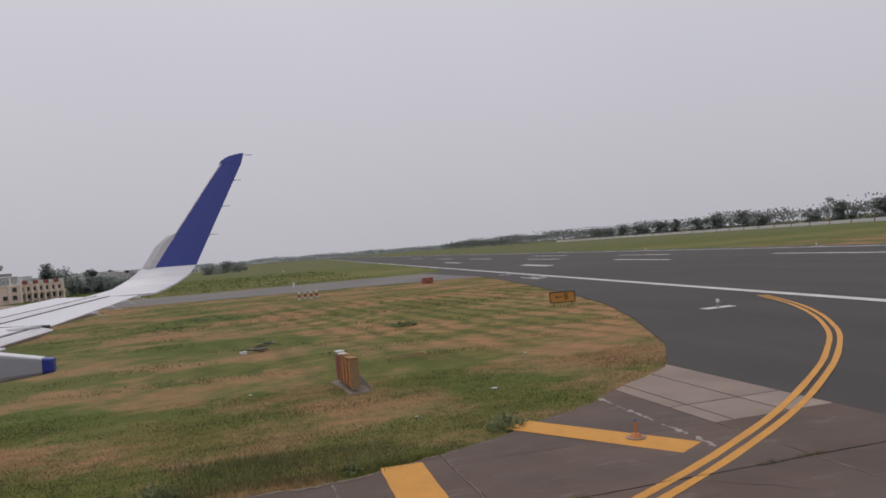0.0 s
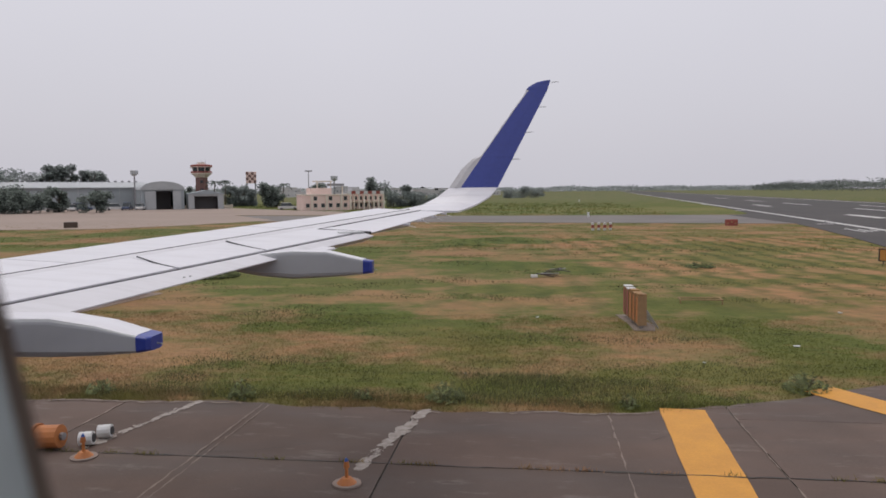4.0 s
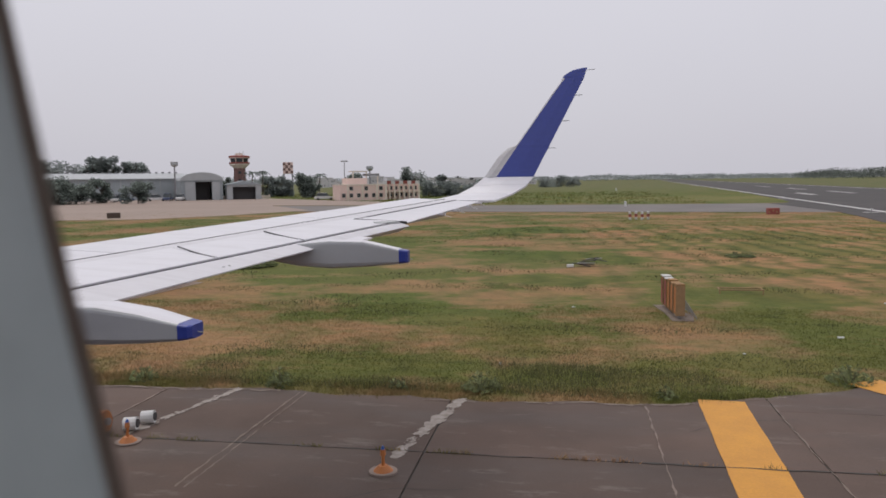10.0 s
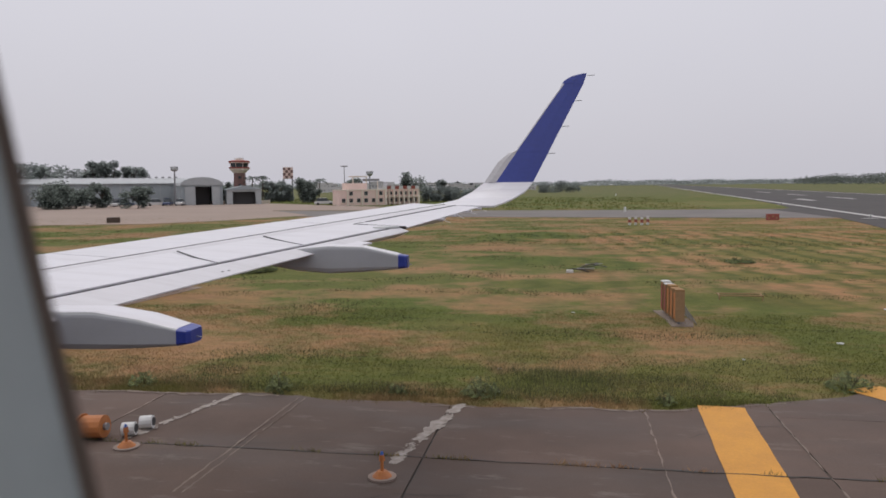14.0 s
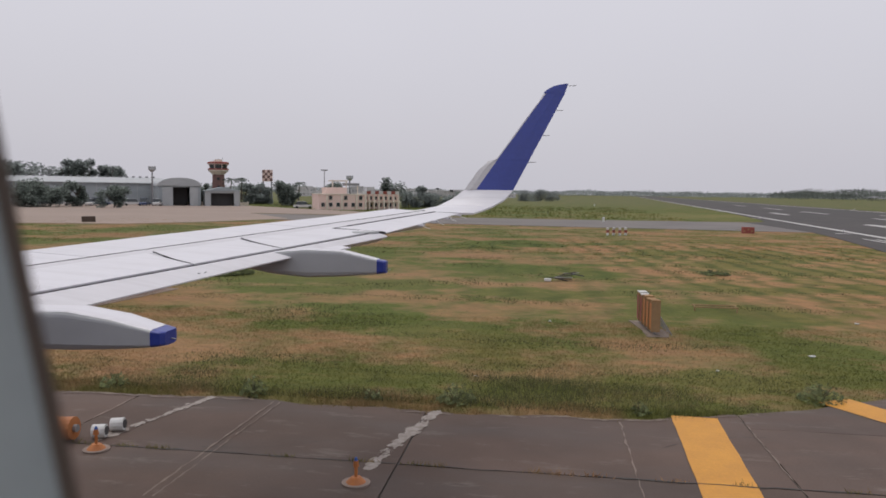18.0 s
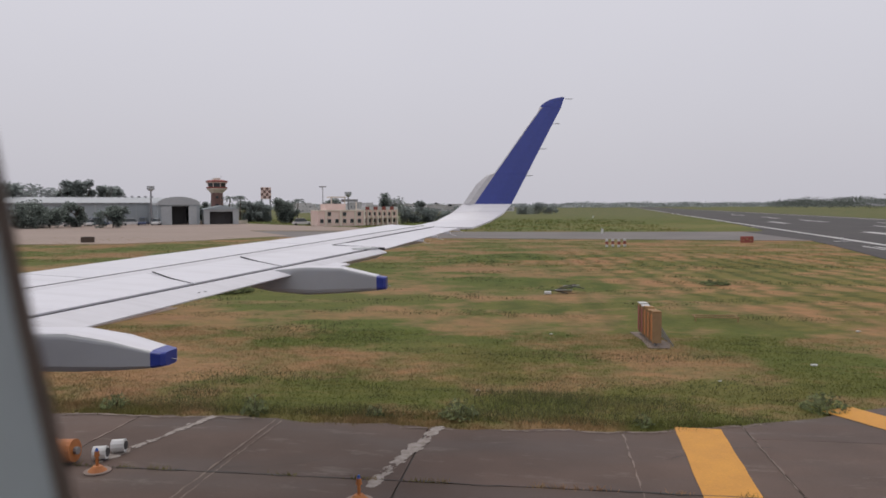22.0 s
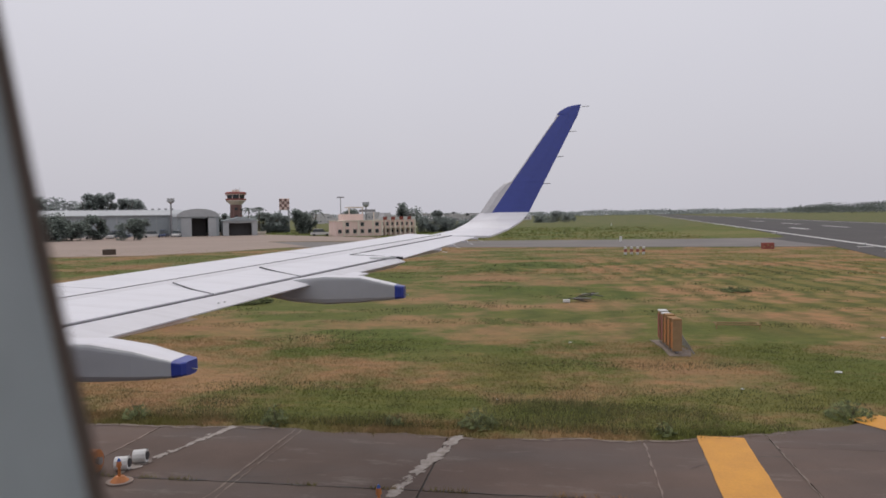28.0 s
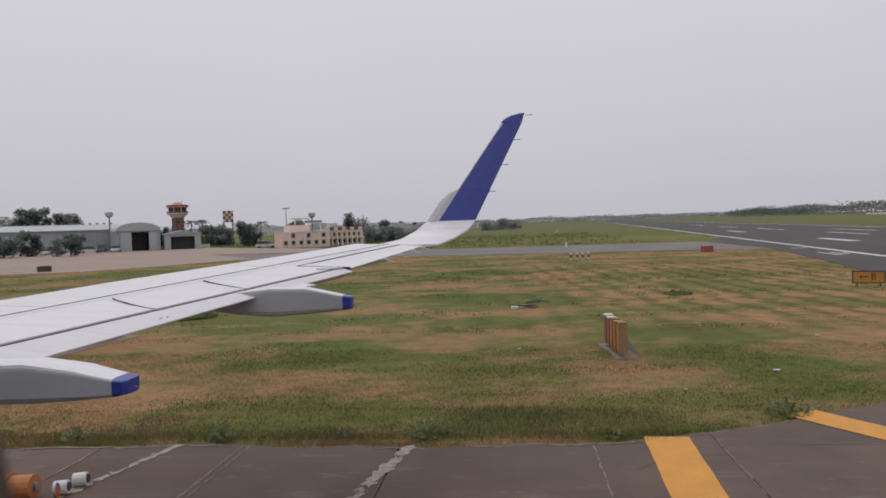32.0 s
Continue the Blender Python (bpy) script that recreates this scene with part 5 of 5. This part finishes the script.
def ribbon(name, pts, w, mat, z, wob=0.0):
    """A strip of paint or a crack along a line of points."""
    pts = [Vector((x, y, 0)) for x, y in pts]
    left, right = [], []
    for i, q in enumerate(pts):
        d = (pts[min(i + 1, len(pts) - 1)] - pts[max(i - 1, 0)]).normalized()
        nrm = Vector((-d.y, d.x, 0))
        left.append(q + nrm * (w / 2 + rng.normal(0, wob)))
        right.append(q - nrm * (w / 2 + rng.normal(0, wob)))
    n = len(pts)
    return mesh(name, [(v.x, v.y, z) for v in left + right], [(i, n + i, n + i + 1, i + 1) for i in range(n - 1)], mat, pave)


for x in (-26.1, -11.6, 2.95, 7.2):
    top = grass_edge(x) - 0.04
    skew = 0.05 if x < 5 else 0.32
    bottom = 8.6
    ribbon("yellow_bar", [(x + skew * (q - 14), q) for q in np.linspace(bottom, top, 16)] if x < 5 else [(x + 0.75 - 0.62 * (q - 14), q) for q in np.linspace(13.0, top - 0.2, 12)], 0.88, MAT_YELLOW, 0.009, 0.005)
LINE = [(-90, 7.6), (-20, 7.6), (-5, 7.7), (0, 8.2), (4.9, 10.1), (8.3, 11.9), (12.3, 14.5), (17.2, 18.5), (21.6, 22.8), (25.0, 27.2), (27.4, 31.0), (29.2, 34.6), (30.6, 38.0)]
ts = np.linspace(0, 1, 90)
lx, ly = np.array(LINE).T
cum = np.r_[0, np.cumsum(np.hypot(np.diff(lx), np.diff(ly)))]
cx, cy = np.interp(ts ** 0.5 * cum[-1], cum, lx), np.interp(ts ** 0.5 * cum[-1], cum, ly)
for _ in range(6):
    cx[1:-1], cy[1:-1] = (cx[:-2] + 2 * cx[1:-1] + cx[2:]) / 4, (cy[:-2] + 2 * cy[1:-1] + cy[2:]) / 4
nx, ny = -np.gradient(cy), np.gradient(cx)
nn = np.hypot(nx, ny)
for off in (-0.17, 0.17):
    ribbon("yellow_line", list(zip(cx + off * nx / nn, cy + off * ny / nn)), 0.19, MAT_YELLOW, 0.010, 0.006)
# pale broken rim where the slabs meet the grass
xs = np.arange(-24.0, 9.0, 0.12)
gaps = np.sin(xs * 0.63 + 1.1) + 0.6 * np.sin(xs * 1.71)
for a in range(0, len(xs) - 24, 24):
    run = [(x, grass_edge(x) - 0.10 + 0.03 * math.sin(5 * x)) for x, q in zip(xs[a:a + 25], gaps[a:a + 25]) if q > -0.1]
    if len(run) > 6:
        ribbon("pale_rim", run, 0.07, MAT_RIM, 0.0083, 0.025)
# twin cable slots cut across the slabs
for x0 in (-5.55, -5.4):
    ribbon("cable_slot", [(x0 - 0.02 * (14 - q) + rng.normal(0, 0.008), q) for q in np.linspace(9.6, grass_edge(x0) - 0.1, 44)], 0.03, MAT_RIM, 0.0085, 0.007)
# pale sealed joints and dark cracks
for x in (-8.5, 1.5, 3.9, 10.1):
    ribbon("sealed_joint", [(x + rng.normal(0, 0.007), q) for q in np.linspace(8.2, grass_edge(x) - 0.2, 40)], 0.024, MAT_PALE_SLAB if x < 2 else MAT_RIM, 0.0085, 0.009)
for k in range(6):
    x, y = rng.uniform(-14, 11), rng.uniform(9.2, 13.6)
    q = rng.uniform(0, 3.14)
    pts = [(x, y)]
    for _ in range(14):
        q += rng.normal(0, 0.12)
        pts.append((pts[-1][0] + 0.16 * math.cos(q), pts[-1][1] + 0.16 * math.sin(q)))
    ribbon("crack", pts, 0.010, MAT_JOINT, 0.0085, 0.004)


def mortar(x0, x1, y0, y1, n, wide):
    """A broken, ragged streak of pale mortar along a joint: many thin cakes, as one mesh."""
    v, fc = [], []
    for i in range(n):
        q = rng.random() ** 1.3
        keep = math.sin(9.0 * q + x0) + math.sin(23.0 * q)
        cx_, cy_ = x0 + (x1 - x0) * q + rng.normal(0, wide * 0.45), y0 + (y1 - y0) * q
        r = (0.05 + 0.09 * rng.random()) * (1.0 if keep > -0.9 else 0.4)
        turn = math.atan2(y1 - y0, x1 - x0) + rng.normal(0, 0.25)
        for j in range(11):
            w = 2 * math.pi * j / 11
            u, k = r * math.cos(w) * rng.uniform(0.6, 1.25), 0.5 * r * math.sin(w) * rng.uniform(0.5, 1.3)
            v.append((cx_ + u * math.cos(turn) - k * math.sin(turn), cy_ + u * math.sin(turn) + k * math.cos(turn), 0.0086 + 0.000006 * i))
        fc.append(tuple(range(11 * i, 11 * i + 11)))
    ob = mesh("chalky_joint", v, fc, MAT_CHALK, pave)
    ob["kind"] = "stuff"
    return ob


mortar(-2.1, -2.75, grass_edge(-2.1) - 0.08, 11.2, 190, 0.11)
mortar(-6.95, -7.7, grass_edge(-7) - 0.1, 11.6, 90, 0.08)
mortar(9.2, 9.0, grass_edge(9.2) - 0.1, 12.6, 70, 0.06)
for y in (11.45,):
    ribbon("dark_seam", [(x, y + 0.015 * math.sin(2 * x) + rng.normal(0, 0.01)) for x in np.linspace(-16, 12, 140)], 0.03, MAT_JOINT, 0.011, 0.012)

n = 700
cl = rng.uniform(-15, 12, 28)
bx = cl[rng.integers(0, 28, n)] + rng.normal(0, 0.11, n)
base = np.stack([bx, 11.45 + rng.normal(0, 0.02, n), np.zeros(n)], 1)
tip = base + np.stack([rng.normal(0, 0.05, n), rng.normal(0, 0.05, n), rng.uniform(0.03, 0.1, n)], 1)
v = np.stack([base - (0.008, 0, 0), base + (0.008, 0, 0), tip], 1).reshape(-1, 3)
weeds = mesh("joint_weeds", v.tolist(), np.arange(3 * n).reshape(-1, 3).tolist(), MAT_BLADES)
tagged(weeds, "small dry weeds rooted in the slab joint", "weeds", kind="stuff")

# ---- grass blades ----
def on_grass(x, y):
    cy_, cx_ = np.array([c[1] for c in CORNER[:10]]), np.array([c[0] for c in CORNER[:10]])
    edge = np.array([grass_edge(v) for v in x])
    ok = (y > edge - 0.06) & (x < np.where(y > 21.4, np.interp(y, cy_, cx_), 13.6))
    fx, fy = np.array([c[0] for c in FAR_GRASS]), np.array([c[1] for c in FAR_GRASS])
    ok &= (y < 110) | (x > -22 - 0.95 * np.clip(y - 133, 0, 400)) & ((y > np.interp(x, fx, fy) + 1) & (x < 40 + 0.1 * (y - 150)) & (x < 39 + 0.25 * (y - 150)))
    drainy = (x > -18.3) & (x < -16.3) & (y > 15.1) & (y < 21.6) & (rng.random(len(x)) < 0.93)
    soil = ((x + 39.0) / 4.4) ** 2 + ((y - 31.4) / 1.7) ** 2 < 1
    return ok & ~drainy & ~(soil & (rng.random(len(x)) < 0.93))


def blades(name, n, ymin, ymax, hmin, hmax, width, per, label, spread, power=1.0):
    y = ymin + (ymax - ymin) * rng.random(n) ** power
    x = (-0.88 + rng.random(n) * 1.8) * (y + 1.5)
    keep = on_grass(x, y)
    # bare and thick places
    lump = np.sin(x * 0.9 + 2 * np.sin(y * 0.35)) + np.sin(y * 0.8 + 1.7 * np.sin(x * 0.5)) + rng.normal(0, 0.9, n)
    row = np.sin(3.3 * (x + 0.1 * y + 0.45))
    lump -= np.where((y > 28) & (y < 78), 0.7 * row * (0.4 + np.sin(y * 0.21 + x * 0.3) ** 2), 0.0)
    keep &= lump > -1.1
    x, y, lump = x[keep], y[keep], lump[keep]
    n = len(x)
    h = hmin + (hmax - hmin) * rng.random(n) ** 2 * (0.6 + 0.25 * np.clip(lump, 0, 2))
    x, y, h = (np.repeat(v, per) for v in (x, y, h))
    m = n * per
    x, y = x + rng.normal(0, spread, m), y + rng.normal(0, spread, m)
    h = h * rng.uniform(0.55, 1.15, m)
    a = rng.uniform(0, 6.283, m)
    w = width * rng.uniform(0.6, 1.3, m)
    lean = rng.normal(0, 0.45, (m, 2)) * h[:, None]
    z0 = np.full(m, -0.055)
    v = np.stack([np.stack([x - w * np.cos(a), y - w * np.sin(a), z0], 1), np.stack([x + w * np.cos(a), y + w * np.sin(a), z0], 1), np.stack([x + lean[:, 0], y + lean[:, 1], z0 + h], 1)], 1).reshape(-1, 3)
    me = bpy.data.meshes.new(name)
    me.from_pydata(v.tolist(), [], np.arange(3 * m).reshape(-1, 3).tolist())
    me.materials.append(MAT_BLADES)
    return tagged(new(name, me), label, "grass", kind="stuff")


blades("grass", 11000, 14.2, 15.5, 0.05, 0.20, 0.008, 6, "dry grass tufts along the broken pavement edge", 0.08)
blades("grass", 40000, 15, 26, 0.03, 0.085, 0.013, 5, "green and dry grass tufts near the pavement", 0.25)
blades("grass", 9000, 134, 260, 0.15, 0.5, 0.16, 4, "rough green grass beyond the far taxiway", 0.6)
blades("grass", 16000, 55, 102, 0.04, 0.15, 0.045, 4, "dry mown grass with greener swathes", 0.25)


def lattice(x, y, sx, sy, seed):
    """Smooth random field over the plan, 0 to 1."""
    g = np.random.default_rng(seed).random((97, 97))
    u, v = x / sx + 400.0, y / sy + 400.0
    i, j = np.floor(u).astype(int), np.floor(v).astype(int)
    a, b = u - i, v - j
    a, b = a * a * (3 - 2 * a), b * b * (3 - 2 * b)
    i0, i1, j0, j1 = i % 97, (i + 1) % 97, j % 97, (j + 1) % 97
    return (g[i0, j0] * (1 - a) + g[i1, j0] * a) * (1 - b) + (g[i0, j1] * (1 - a) + g[i1, j1] * a) * b


def tall_grass(n, ymin, ymax, h, width, least, label, seed):
    """Uneven stands of taller green grass, thinning out towards their edges."""
    y = ymin + (ymax - ymin) * rng.random(n)
    x = (-0.86 + rng.random(n) * 1.75) * (y + 1.5)
    k = 0.62 * lattice(x, y, 4.2, 1.7, seed) + 0.26 * lattice(x, y, 1.4, 0.7, seed + 1) + 0.12 * lattice(x, y, 0.35, 0.25, seed + 2) + rng.normal(0, 0.05, n)
    keep = on_grass(x, y) & (k > least)
    x, y, k = x[keep], y[keep], np.clip((k[keep] - least) / 0.22, 0.12, 1.0)
    n = len(x)
    z = h * (0.3 + 0.7 * k) * rng.uniform(0.45, 1.1, n)
    w, a = width * rng.uniform(0.6, 1.3, n), rng.uniform(0, 6.283, n)
    px_, py_ = rng.normal(0.08, 0.3, n) * z, rng.normal(0, 0.3, n) * z
    z0 = np.full(n, -0.055)
    v = np.stack([np.stack([x - w * np.cos(a), y - w * np.sin(a), z0], 1), np.stack([x + w * np.cos(a), y + w * np.sin(a), z0], 1), np.stack([x + px_, y + py_, z0 + z], 1)], 1).reshape(-1, 3)
    me = bpy.data.meshes.new("tall_grass")
    me.from_pydata(v.tolist(), [], np.arange(3 * n).reshape(-1, 3).tolist())
    me.materials.append(MAT_TALL)
    return tagged(new("tall_grass", me), label, "grass", kind="stuff")


tall_grass(60000, 15.0, 17.6, 0.20, 0.010, 0.60, "stands of taller green grass beside the pavement", 5)
tall_grass(80000, 17.4, 31.0, 0.13, 0.016, 0.60, "stands of taller green grass in the field", 11)
tall_grass(70000, 31.0, 60.0, 0.12, 0.03, 0.58, "green drifts of longer grass farther out", 19)
